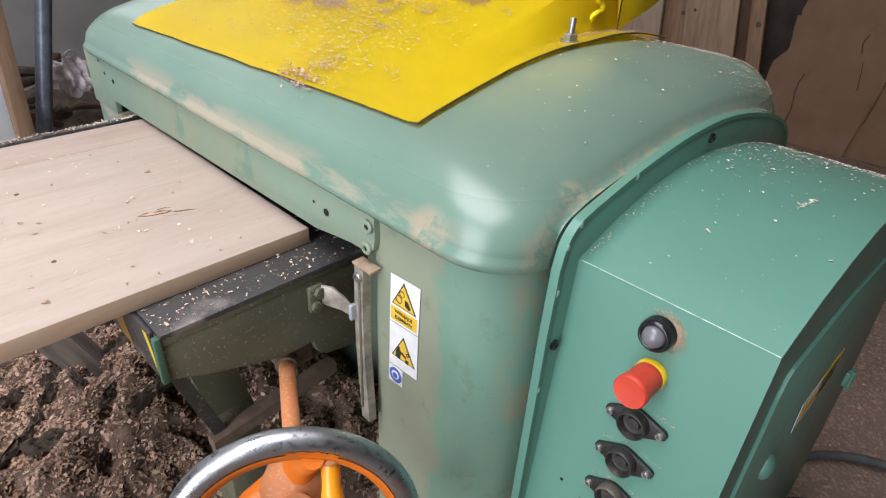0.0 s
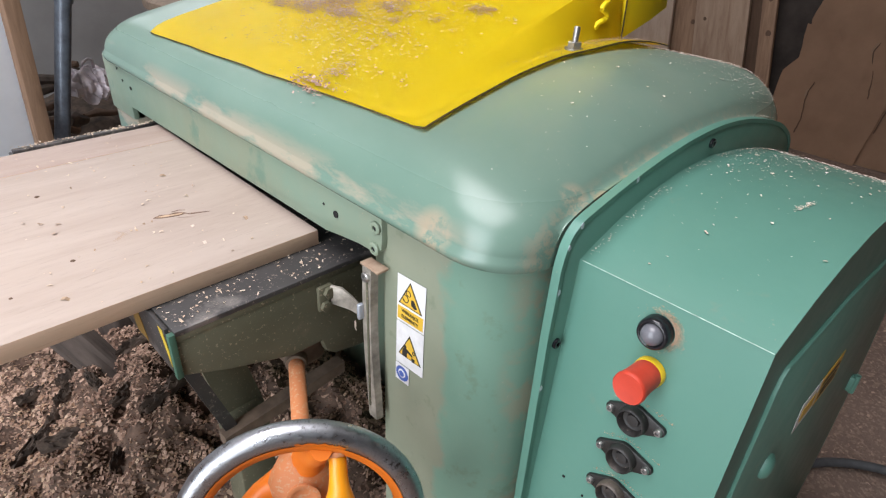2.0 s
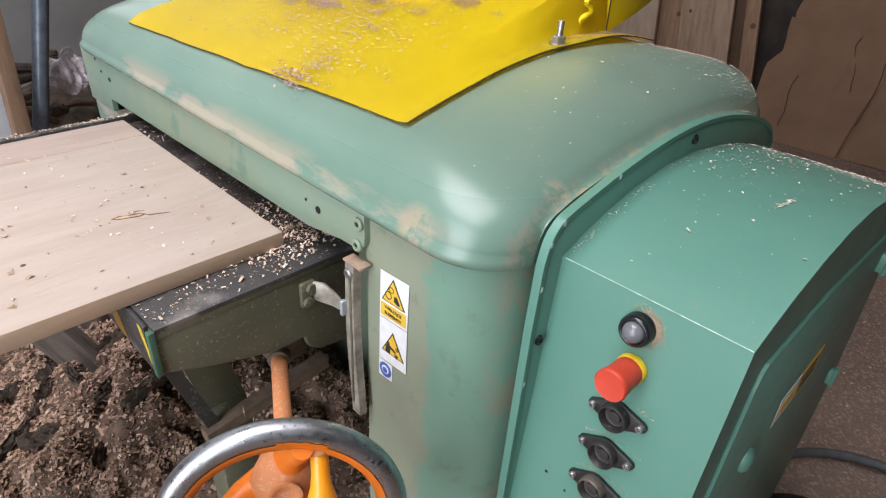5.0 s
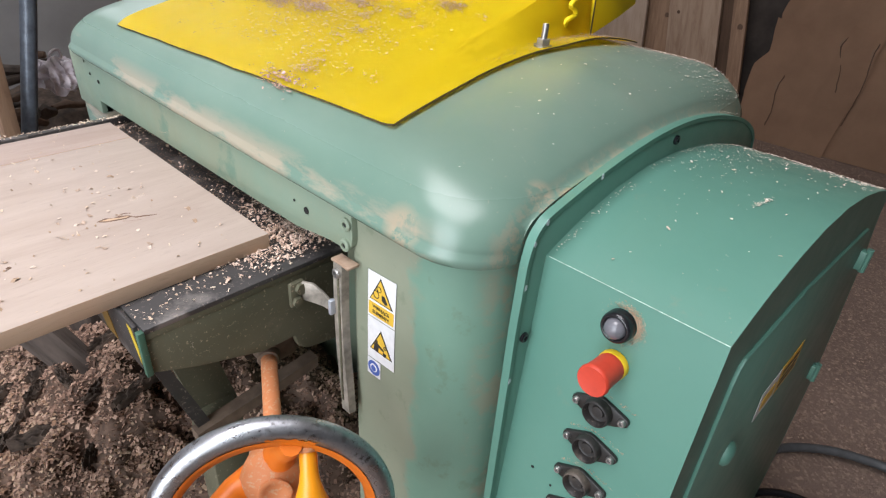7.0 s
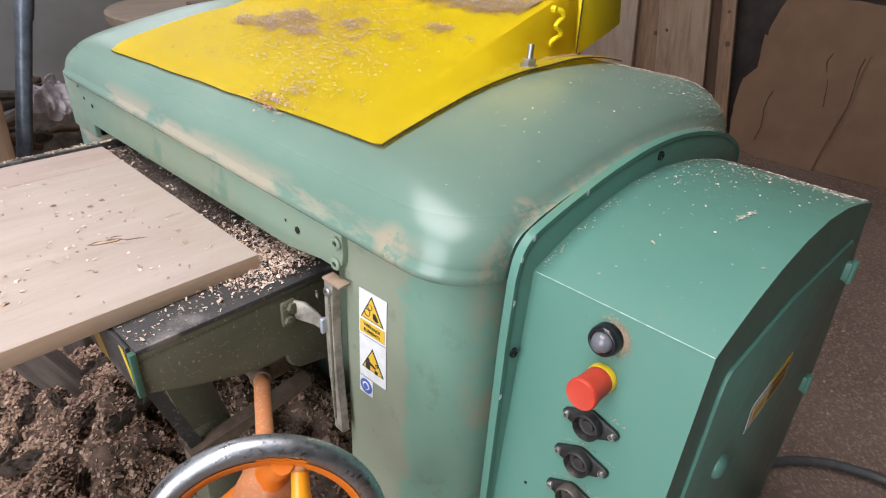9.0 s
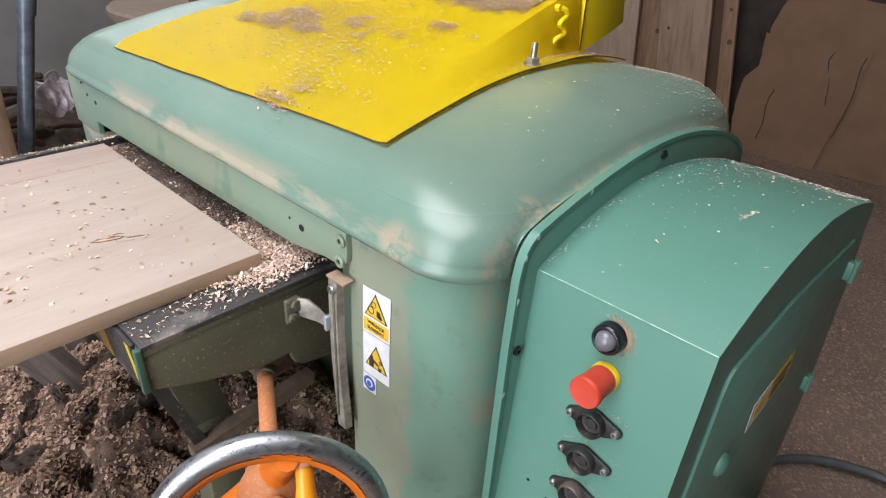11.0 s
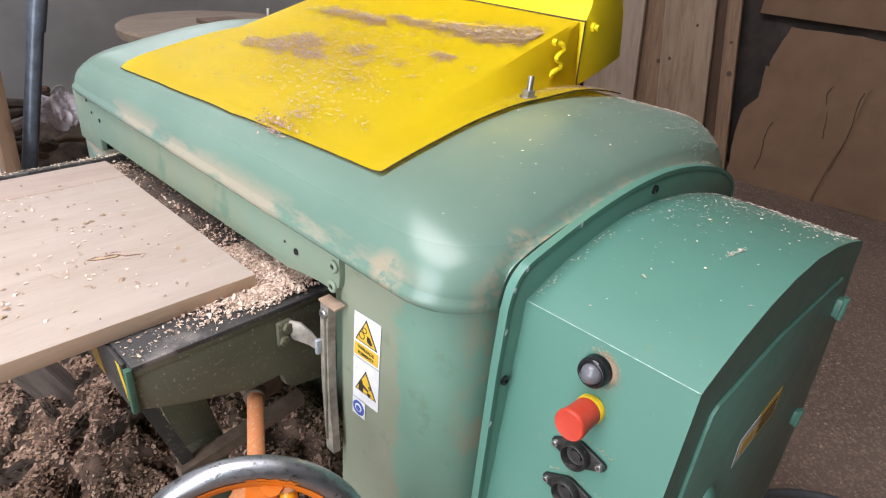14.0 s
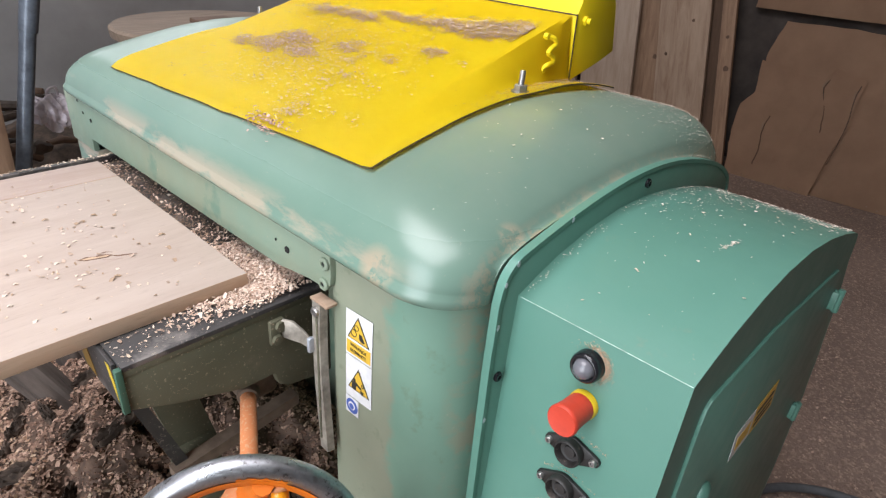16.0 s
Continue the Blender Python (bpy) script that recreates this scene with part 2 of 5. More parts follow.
M_CHROME = worn_chrome()
M_COLUMN = column_paint()
M_ORANGE = paint("orange_paint", (0.74, 0.175, 0.010), (0.62, 0.15, 0.012), dust=(0.55, 0.30, 0.15), dust_at=0.66, rough=0.4)
M_ORANGE_DUSTY = paint("dusty_orange_paint", (0.55, 0.20, 0.075), (0.45, 0.17, 0.07), dust=(0.5, 0.33, 0.2), dust_at=0.55, rough=0.6)
M_HANDLE = plain("amber_handle", (0.72, 0.27, 0.01), 0.3, 0.0, 0.12, 20)
M_RED = plain("red_plastic", (0.50, 0.046, 0.022), 0.55, 0.0, 0.2, 25, 0.03)
M_YPLASTIC = plain("yellow_plastic", (0.78, 0.52, 0.02), 0.4, 0.0, 0.08, 25, 0.03)
M_BLACK = plain("black_plastic", (0.011, 0.011, 0.013), 0.22, 0.0, 0.3, 60)
M_BOOT = paint("dusty_black_rubber", (0.012, 0.012, 0.012), (0.022, 0.020, 0.018), dust=(0.20, 0.15, 0.12), dust_at=0.70, rough=0.4, patch=(0.06, 0.05, 0.042), patch_at=0.64)
M_LENS = plain("smoky_lens", (0.14, 0.14, 0.155), 0.18, 0.0, 0.25, 60, 0.02)
M_BOARD = wood("planed_board_wood", (0.515, 0.425, 0.368), (0.425, 0.335, 0.282), (0.8, 5.0, 9.0), 5.0, 0.6, (0.36, 0.74))
M_BOARD_FAR = wood("planed_board_darker_wood", (0.47, 0.375, 0.325), (0.385, 0.285, 0.24), (1.0, 7.0, 9.0), 5.0, 0.6, (0.36, 0.74))
M_BOARD_EDGE = wood("board_edge_wood", (0.66, 0.475, 0.345), (0.53, 0.365, 0.255), (1.0, 9.0, 9.0), 4.0, 0.7)
M_PLANK = wood("rough_plank_wood", (0.39, 0.285, 0.205), (0.24, 0.152, 0.100), (6.0, 6.0, 0.8), 4.0, 0.75, (0.38, 0.72))
M_PLANK_DARK = wood("dark_plank_wood", (0.14, 0.082, 0.052), (0.08, 0.048, 0.03), (8.0, 8.0, 1.0), 4.0, 0.8)
M_BARK = plain("dark_bark", (0.085, 0.060, 0.045), 0.9, 0.0, 0.75, 28, 0.9)
M_CARD = paint("brown_cardboard", (0.43, 0.27, 0.175), (0.36, 0.220, 0.142), dust=(0.42, 0.29, 0.20), dust_at=0.7, rough=0.8, gloss=0.2)
M_WALL = plain("grey_plaster", (0.30, 0.295, 0.29), 0.85, 0.0, 0.15, 3.0)
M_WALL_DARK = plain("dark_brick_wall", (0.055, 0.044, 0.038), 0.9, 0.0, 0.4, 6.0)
M_CEIL = plain("unseen_brown_ceiling", (0.30, 0.25, 0.20), 0.8, 0.0, 0.2, 4.0)
M_WHITE = plain("white_panel", (0.75, 0.80, 0.86), 0.5, 0.0, 0.05, 8.0)
M_LABEL = plain("white_label", (0.72, 0.73, 0.74), 0.45, 0.0, 0.07, 90, 0.02)
M_LABEL_Y = plain("yellow_label", (0.72, 0.46, 0.05), 0.45, 0.0, 0.06, 90, 0.02)
M_LABEL_K = plain("black_print", (0.03, 0.028, 0.025), 0.5, 0.0, 0.2, 90, 0.02)
M_LABEL_B = plain("blue_print", (0.06, 0.12, 0.42), 0.5, 0.0, 0.1, 90, 0.02)
M_CORNER = paint("fresh_green_corner_paint", (0.040, 0.105, 0.072), (0.055, 0.130, 0.092), rough=0.45, patch=(0.10, 0.10, 0.07), patch_at=0.58)
M_HOLE = plain("dark_hole", (0.006, 0.006, 0.006), 0.9, 0.0, 0.2, 30)
M_CHIP = chips_material("wood_shavings", (0.62, 0.47, 0.34), (0.48, 0.32, 0.21), (0.36, 0.21, 0.13))
M_CHIP_PALE = chips_material("pale_shavings", (0.74, 0.64, 0.52), (0.64, 0.50, 0.38), (0.52, 0.38, 0.27))
M_CHIP_DARK = chips_material("old_shavings", (0.58, 0.40, 0.30), (0.32, 0.195, 0.138), (0.115, 0.068, 0.05))
M_CHIP_FLOOR = chips_material("trodden_shavings", (0.40, 0.29, 0.215), (0.27, 0.18, 0.130), (0.17, 0.11, 0.08))
M_HAZARD = paint("dirty_hazard_yellow", (0.30, 0.18, 0.025), (0.20, 0.11, 0.025), dust=(0.12, 0.08, 0.05), dust_at=0.6, rough=0.6)
M_HAZARD_BRIGHT = paint("chipped_hazard_yellow", (0.55, 0.40, 0.03), (0.40, 0.28, 0.03), dust=(0.12, 0.08, 0.05), dust_at=0.62, rough=0.55, patch=(0.06, 0.07, 0.04), patch_at=0.56)
M_CHIPPED = plain("pale_filler", (0.55, 0.62, 0.66), 0.6, 0.0, 0.15, 150)
M_EDGE = plain("rubbed_highlit_edge_paint", (0.42, 0.56, 0.48), 0.45, 0.0, 0.5, 120)
M_BOOT_DUSTY = paint("dust_covered_rubber", (0.016, 0.015, 0.015), (0.030, 0.026, 0.023), dust=(0.26, 0.20, 0.15), dust_at=0.64, rough=0.5, patch=(0.09, 0.07, 0.056), patch_at=0.60)
M_CABLE = plain("grey_cable", (0.060, 0.062, 0.065), 0.5, 0.0, 0.2, 40)
M_BAG = plain("crumpled_bag", (0.60, 0.54, 0.58), 0.35, 0.0, 0.25, 20)
M_CAST = plain("dusty_brown_casting", (0.125, 0.088, 0.062), 0.8, 0.0, 0.35, 40)
M_PIPE = plain("painted_pipe", (0.115, 0.135, 0.165), 0.38, 0.3, 0.35, 35)


def sawdust_floor():
    m, nt, b = nodes_of("sawdust_floor")
    big = noise_node(nt, 1.6, 5.0)
    v = nt.nodes.new("ShaderNodeTexVoronoi")
    v.inputs["Scale"].default_value = 130.0
    tc = nt.nodes.new("ShaderNodeTexCoord")
    nt.links.new(tc.outputs["Object"], v.inputs["Vector"])
    fine = noise_node(nt, 80.0, 6.0, 0.75)
    col = mix(nt, ramp(nt, big.outputs["Fac"], ((0.35, (0, 0, 0)), (0.65, (1, 1, 1)))), (0.200, 0.138, 0.108), (0.158, 0.109, 0.086))
    col = mix(nt, ramp(nt, v.outputs["Color"], ((0.55, (0, 0, 0)), (0.9, (0.8, 0.8, 0.8)))), col, (0.33, 0.24, 0.18))
    col = mix(nt, ramp(nt, fine.outputs["Fac"], ((0.58, (0, 0, 0)), (0.72, (0.75, 0.75, 0.75)))), col, (0.085, 0.052, 0.036))
    nt.links.new(col, b.inputs["Base Color"])
    b.inputs["Roughness"].default_value = 0.95
    bump(nt, b, fine.outputs["Fac"], 0.6, 0.01)
    return m


M_FLOOR = sawdust_floor()


# ---- mesh helpers ----
def link(name, bm, material, parent=None, label="", smooth=False):
    me = bpy.data.meshes.new(name)
    bmesh.ops.recalc_face_normals(bm, faces=bm.faces)
    bm.to_mesh(me)
    bm.free()
    for mt in (material if isinstance(material, (list, tuple)) else (material,)):
        me.materials.append(mt)
    for p in me.polygons:
        p.use_smooth = True
    me.set_sharp_from_angle(angle=radians(60 if smooth else 32))
    ob = new(name, me)
    if parent:
        ob.parent = parent
    if label:
        ob["label"] = label
    return ob


def part(name, bm, material, parent, label="", smooth=False):
    return link(name, bm, material, parent, label, smooth)


def block(x0, x1, y0, y1, z0, z1, bevel=0.0, seg=2, bm=None):
    bm = bm or bmesh.new()
    r = bmesh.ops.create_cube(bm, size=1.0)
    for v in r["verts"]:
        v.co = Vector((x0 + (v.co.x + 0.5) * (x1 - x0), y0 + (v.co.y + 0.5) * (y1 - y0), z0 + (v.co.z + 0.5) * (z1 - z0)))
    if bevel:
        edges = list({e for v in r["verts"] for e in v.link_edges})
        bmesh.ops.bevel(bm, geom=edges, offset=bevel, segments=seg, affect="EDGES", profile=0.5)
    return bm


def prism(points, direction, bevel=0.0):
    """A flat outline of 3D points pushed along a direction."""
    bm = bmesh.new()
    vs = [bm.verts.new(p) for p in points]
    f = bm.faces.new(vs)
    r = bmesh.ops.extrude_face_region(bm, geom=[f])
    bmesh.ops.translate(bm, vec=Vector(direction), verts=[v for v in r["geom"] if isinstance(v, bmesh.types.BMVert)])
    if bevel:
        bmesh.ops.bevel(bm, geom=list(bm.edges), offset=bevel, segments=2, affect="EDGES", profile=0.5)
    return bm


def axis_frame(origin, axis):
    return Matrix.Translation(origin) @ Vector(axis).to_track_quat("Z", "Y").to_matrix().to_4x4()


def lathe(profile, origin, axis, seg=32, bm=None):
    """Turn a (radius, height) outline round an axis."""
    bm = bm or bmesh.new()
    m = axis_frame(origin, axis)
    rings = []
    for r, h in profile:
        if r < 1e-6:
            rings.append([bm.verts.new(m @ Vector((0, 0, h)))])
        else:
            rings.append([bm.verts.new(m @ Vector((r * math.cos(2 * math.pi * i / seg), r * math.sin(2 * math.pi * i / seg), h))) for i in range(seg)])
    for a, b in zip(rings, rings[1:]):
        for i in range(seg):
            j = (i + 1) % seg
            if len(a) == 1 and len(b) > 1:
                bm.faces.new((a[0], b[i], b[j]))
            elif len(b) == 1 and len(a) > 1:
                bm.faces.new((a[i], a[j], b[0]))
            elif len(a) > 1:
                bm.faces.new((a[i], a[j], b[j], b[i]))
    return bm


def tube(points, radius, seg=12, bm=None, radii=None):
    bm = bm or bmesh.new()
    pts = [Vector(p) for p in points]
    rings = []
    for k, p in enumerate(pts):
        d = (pts[min(k + 1, len(pts) - 1)] - pts[max(k - 1, 0)]).normalized()
        q = d.to_track_quat("Z", "Y")
        r = radii[k] if radii else radius
        rings.append([bm.verts.new(p + q @ Vector((r * math.cos(2 * math.pi * i / seg), r * math.sin(2 * math.pi * i / seg), 0))) for i in range(seg)])
    for a, b in zip(rings, rings[1:]):
        for i in range(seg):
            j = (i + 1) % seg
            bm.faces.new((a[i], a[j], b[j], b[i]))
    bm.faces.new(rings[0][::-1])
    bm.faces.new(rings[-1])
    return bm


def spline(points, n=8):
    """Smooth points through the given ones."""
    pts = [Vector(p) for p in points]
    pts = [2 * pts[0] - pts[1]] + pts + [2 * pts[-1] - pts[-2]]
    out = []
    for a, b, c, d in zip(pts, pts[1:], pts[2:], pts[3:]):
        for i in range(n):
            t = i / n
            out.append(0.5 * (2 * b + (c - a) * t + (2 * a - 5 * b + 4 * c - d) * t * t + (3 * b - a - 3 * c + d) * t ** 3))
    return out + [pts[-2]]


def grid_mesh(rows, closed=False):
    """A sheet through rows of points."""
    bm = bmesh.new()
    vs = [[bm.verts.new(p) for p in row] for row in rows]
    for a, b in zip(vs, vs[1:]):
        for i in range(len(a) - 1):
            bm.faces.new((a[i], a[i + 1], b[i + 1], b[i]))
    return bm


def interp(x, table):
    for (x0, z0), (x1, z1) in zip(table, table[1:]):
        if x <= x1:
            return z0 + (z1 - z0) * (x - x0) / (x1 - x0)
    return table[-1][1]


# ---- the room ----
def room():
    n = 90
    rows = []
    for j in range(n + 1):
        y = -3.4 + 7.0 * j / n
        row = []
        for i in range(n + 1):
            x = -3.4 + 7.6 * i / n
            row.append(Vector((x, y, 0.012 * noise.noise((x * 2.2, y * 2.2, 0.3)) + 0.008 * noise.noise((x * 9, y * 9, 1.7)))))
        rows.append(row)
    f = link("floor", grid_mesh(rows), M_FLOOR, smooth=True)
    tagged(f, "brown floor covered in sawdust and wood shavings", "floor", kind="structure")
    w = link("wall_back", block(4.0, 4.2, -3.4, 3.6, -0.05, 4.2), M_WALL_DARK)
    tagged(w, "dark brown workshop wall behind leaning boards", "wall", kind="structure")
    # the opening in the far wall is made up for the fill lamp
    bm = bmesh.new()
    block(-3.4, -0.3, 3.35, 3.55, -0.05, 4.2, bm=bm)
    block(1.7, 4.0, 3.35, 3.55, -0.05, 4.2, bm=bm)
    block(-0.3, 1.7, 3.35, 3.55, -0.05, 1.65, bm=bm)
    block(-0.3, 1.7, 3.35, 3.55, 2.65, 4.2, bm=bm)
    tagged(link("wall_far", bm, M_WALL), "plain grey plastered workshop wall", "wall", kind="structure")
    # unseen wall, added; its dark colour keeps bounced light off the drive box
    tagged(link("wall_side", block(-3.4, 4.0, -3.55, -3.4, -0.05, 4.2), M_WALL_DARK), "unseen workshop wall, made dark to cut bounced light", "wall", kind="structure")
    bm = bmesh.new()
    block(-2.55, -2.37, -3.4, -0.98, -0.05, 4.2, bm=bm)
    block(-2.55, -2.37, 0.48, 3.55, -0.05, 4.2, bm=bm)
    block(-2.55, -2.37, -0.98, 0.48, 3.63, 4.2, bm=bm)
    tagged(link("wall_door", bm, M_WALL), "plain workshop wall with a wide open doorway", "wall", kind="structure")
    # unseen ceiling, added to close the room; its opening fits the overhead lamp
    bm = bmesh.new()
    block(-3.55, 4.2, -3.55, -0.88, 4.2, 4.3, bm=bm)
    block(-3.55, 4.2, 1.58, 3.55, 4.2, 4.3, bm=bm)
    block(-3.55, -2.23, -0.88, 1.58, 4.2, 4.3, bm=bm)
    block(-0.07, 4.2, -0.88, 1.58, 4.2, 4.3, bm=bm)
    tagged(link("ceiling", bm, M_CEIL), "unseen workshop ceiling with an opening for the added overhead lamp", "ceiling", kind="structure")


room()


# ---- the thickness planer ----
# Front (feed side) is x = 0, the drive end faces -y, the table top is at z = 0.868.
HOOD_FULL = ((-0.002, 0.9845), (-0.0155, 0.985), (-0.0185, 0.990), (-0.0175, 0.997), (-0.0125, 1.002), (-0.0105, 1.011), (-0.0050, 1.027), (0.007, 1.044), (0.029, 1.0630),
             (0.063, 1.0780), (0.117, 1.0912), (0.166, 1.1018), (0.218, 1.112), (0.275, 1.119), (0.337, 1.123), (0.424, 1.121),
             (0.489, 1.116), (0.560, 1.107), (0.620, 1.096), (0.672, 1.078), (0.706, 1.044), (0.716, 0.985))
HOOD_END = ((0.072, 0.9815), (0.060, 0.982), (0.057, 0.987), (0.058, 0.993), (0.063, 0.997), (0.063, 1.006), (0.067, 1.017), (0.077, 1.0275), (0.097, 1.0355),
            (0.121, 1.042), (0.160, 1.049), (0.195, 1.053), (0.235, 1.058), (0.280, 1.062), (0.337, 1.066), (0.420, 1.064),
            (0.480, 1.058), (0.540, 1.048), (0.600, 1.034), (0.648, 1.015), (0.680, 0.995), (0.697, 0.972))
Y_NEAR, Y_FAR = -0.0882, 1.085
HOOD_FULL = HOOD_FULL[:4] + tuple((p.x, p.z) for p in spline([(x, 0.0, z) for x, z in HOOD_FULL[4:]], 3))
HOOD_END = HOOD_END[:4] + tuple((p.x, p.z) for p in spline([(x, 0.0, z) for x, z in HOOD_END[4:]], 3))


def round_off(d, r):
    """How far a rounded end has dropped, d metres from it, for a rounding r long (0 none, 1 all)."""
    if d >= r:
        return 0.0
    t = 1 - max(d, 0.0) / r
    return 1 - math.sqrt(max(0.0, 1 - t * t))


def hood_section(y):
    out = []
    for k, ((x0, z0), (x1, z1)) in enumerate(zip(HOOD_FULL, HOOD_END)):
        w = min(1.0, max(0.0, (k - 6) / 16.0))
        w = w * w * (3 - 2 * w)
        r = 0.082 + 0.088 * w
        back = min(1.0, max(0.0, (k - 36) / 11.0))
        d = max(0.0, min(y - Y_NEAR, Y_FAR - y) - 0.010 * w)
        r -= 0.010 * w + 0.072 * back
        share = 0.45 * w * (1 - back)
        s = (1 - share) * round_off(d, r) + share * max(0.0, 1 - d / r) ** 2
        out.append(Vector((x0 + s * (x1 - x0), y, z0 + s * (z1 - z0))))
    return out


def hood_z(x, y):
    return interp(x, [(p.x, p.z) for p in hood_section(y)[4:]])


def hood_stations():
    ys = [Y_NEAR + 0.17 * (1 - math.cos(math.pi / 2 * i / 18)) for i in range(19)]
    ys += [0.084 + 0.03 * i for i in range(1, 28)]
    far = [Y_FAR - 0.17 * (1 - math.cos(math.pi / 2 * i / 18)) for i in range(19)][::-1]
    return [y for y in ys if y < far[0] - 0.01] + far


FLANGE = [(0.047, 0.02), (0.050, 0.4), (0.056, 0.90), (0.060, 0.985), (0.066, 1.010), (0.078, 1.026), (0.100, 1.036), (0.194, 1.057),
          (0.280, 1.069), (0.350, 1.0725), (0.420, 1.069), (0.503, 1.056), (0.590, 1.034), (0.650, 1.010), (0.690, 0.982), (0.704, 0.950), (0.708, 0.60), (0.708, 0.02)]
FLANGE = [(x + 0.003, z - 0.002) for x, z in FLANGE]
FLANGE = FLANGE[:3] + [(p.x, p.z) for p in spline([(x, 0.0, z) for x, z in FLANGE[3:16]], 5)] + FLANGE[16:]
BOX_TOP = [(0.095, 0.984), (0.130, 0.998), (0.168, 1.011), (0.232, 1.026), (0.300, 1.034), (0.380, 1.033), (0.470, 1.020), (0.560, 0.999),
           (0.640, 0.976), (0.664, 0.966), (0.674, 0.950), (0.684, 0.914), (0.735, 0.825), (0.760, 0.780), (0.807, 0.655), (0.860, 0.48), (0.880, 0.30), (0.880, 0.06)]
BOX_Y0, BOX_Y1 = -0.318, -0.100


def screw(x, y, z, axis, r, parent, material=None, name="screw"):
    bm = lathe(((r, -0.002), (r, 0.002), (r * 0.8, 0.0035), (r * 0.45, 0.0035), (r * 0.4, 0.001), (0.0, 0.001)), (x, y, z), axis, 14)
    return part(name, bm, material or M_STEEL, parent, smooth=False)


def hole(x, y, z, axis, r, parent):
    bm = lathe(((r, 0.0004), (r * 0.97, 0.0012), (0.0, 0.0008)), (x, y, z), axis, 14)
    return part("drilled_hole", bm, M_HOLE, parent)


def rounded_corner(r, x_face, y_near, x_end):
    """Plan outline of the near column: straight front, rounded near corner."""
    pts = []
    for i in range(13):
        a = math.pi / 2 * i / 12
        pts.append((x_face + r - r * math.cos(a), y_near + r - r * math.sin(a)))
    return pts + [(x_end, y_near)]


def planer():
    root = tagged(new("thickness_planer"), "green cast-iron thickness planer dusted with shavings on the floor", "planer")
    root.location = (0.0, 0.0, 0.0)

    # near column with its rounded corner
    plan = [(0.10, 0.125), (0.004, 0.125), (0.004, 0.03)] + rounded_corner(0.080, 0.004, -0.080, 0.10)
    part("near_column", prism([(x, y, 0.0) for x, y in plan], (0, 0, 0.992)), M_COLUMN, root, "grey-green painted column with a rounded corner", smooth=False)
    part("far_column", block(0.001, 0.30, 0.945, 1.072, 0.0, 0.992, 0.004), M_HOOD, root)
    part("rear_body", block(0.40, 0.690, 0.10, 0.945, 0.0, 0.985, 0.004), M_BODY, root)
    part("side_body", block(0.101, 0.690, -0.076, 0.10, 0.0, 0.975, 0.004), M_BODY, root)
    part("far_side_body", block(0.30, 0.690, 0.945, 1.072, 0.0, 0.975, 0.004), M_BODY, root)
    part("feed_roller", lathe(((0.0, 0), (0.035, 0), (0.035, 0.8), (0.0, 0.8)), (0.10, 0.135, 0.945), (0, 1, 0), 20), M_BLACK_STEEL, root, smooth=True)

    # cross plate over the slot
    outline = [(1.068, 0.986), (0.118, 0.986), (0.117, 0.945), (0.119, 0.932), (0.125, 0.925), (0.135, 0.922), (0.165, 0.921), (0.205, 0.915), (0.24, 0.909),
               (0.945, 0.899), (0.945, 0.872), (1.068, 0.872)]
    cross = part("cross_plate", prism([(-0.005, y, z) for y, z in outline], (0.024, 0, 0), 0.0015), M_BODY, root, "grey-green plate over the feed slot")
    for y, z in ((0.127, 0.961), (0.130, 0.930)):
        screw(-0.006, y, z, (-1, 0, 0), 0.0090, cross, M_BODY)
        hole(-0.0066, y, z, (-1, 0, 0), 0.0036, cross)
    for y, z, r in ((0.213, 0.945, 0.0052), (0.925, 0.944, 0.0042), (0.965, 0.951, 0.003), (0.985, 0.972, 0.003), (0.24, 0.95, 0.002)):
        hole(-0.0055, y, z, (-1, 0, 0), r, cross)

    # hood
    rows = [hood_section(y) for y in hood_stations()]
    bm = grid_mesh(rows)
    for row in (rows[0], rows[-1]):
        bm.faces.new([bm.verts.new(p) for p in row])
    part("hood", bm, M_HOOD, root, "rounded green hood with rubbed paint and dust", smooth=True)
    bm = grid_mesh([[Vector((p.x + 0.004, p.y, 0.988)), Vector((0.35, p.y, 0.988))] for p in (r[0] for r in rows)])
    part("hood_underside", bm, M_BODY, root)
    # dark strip between the hood's rolled edge and the column, standing in for shade
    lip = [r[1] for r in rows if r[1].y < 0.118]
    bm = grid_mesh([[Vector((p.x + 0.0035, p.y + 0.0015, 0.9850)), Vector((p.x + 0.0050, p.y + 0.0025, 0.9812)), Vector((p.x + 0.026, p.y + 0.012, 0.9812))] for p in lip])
    part("hood_seal", bm, M_RIM_SHADE, root, "dark strip standing in for shade under the hood edge")

    # flange plate between hood and drive box
    part("end_flange", prism([(x, -0.092, z) for x, z in FLANGE], (0, -0.008, 0), 0.0012), M_BOX, root, "green end flange with socket screws")
    fl = part("flange_rim", flange_rim(), M_BOX, root)
    # solid near-black tube: the shade in the flange gap put into colour
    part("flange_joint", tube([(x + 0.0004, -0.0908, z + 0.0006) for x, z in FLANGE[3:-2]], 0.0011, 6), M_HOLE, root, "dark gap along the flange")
    for x, z in ((0.366, 1.053), (0.074, 0.879)):
        screw(x, -0.1008, z, (0, -1, 0), 0.0065, fl, M_BLACK)

    # paint knocked off the flange's edge down to the filler
    rng = random.Random(9)
    for x, z in ((0.063, 0.955), (0.0685, 1.008), (0.086, 1.028), (0.185, 1.053), (0.058, 0.820)):
        outline = []
        for i in range(9):
            a, r = 2 * math.pi * i / 9, rng.uniform(0.55, 1.0)
            outline.append((x + 0.0030 * r * math.cos(a), -0.1013, z + 0.0055 * r * math.sin(a)))
        part("paint_chip", prism(outline, (0, -0.0004, 0)), M_CHIPPED, fl, "pale chipped paint")
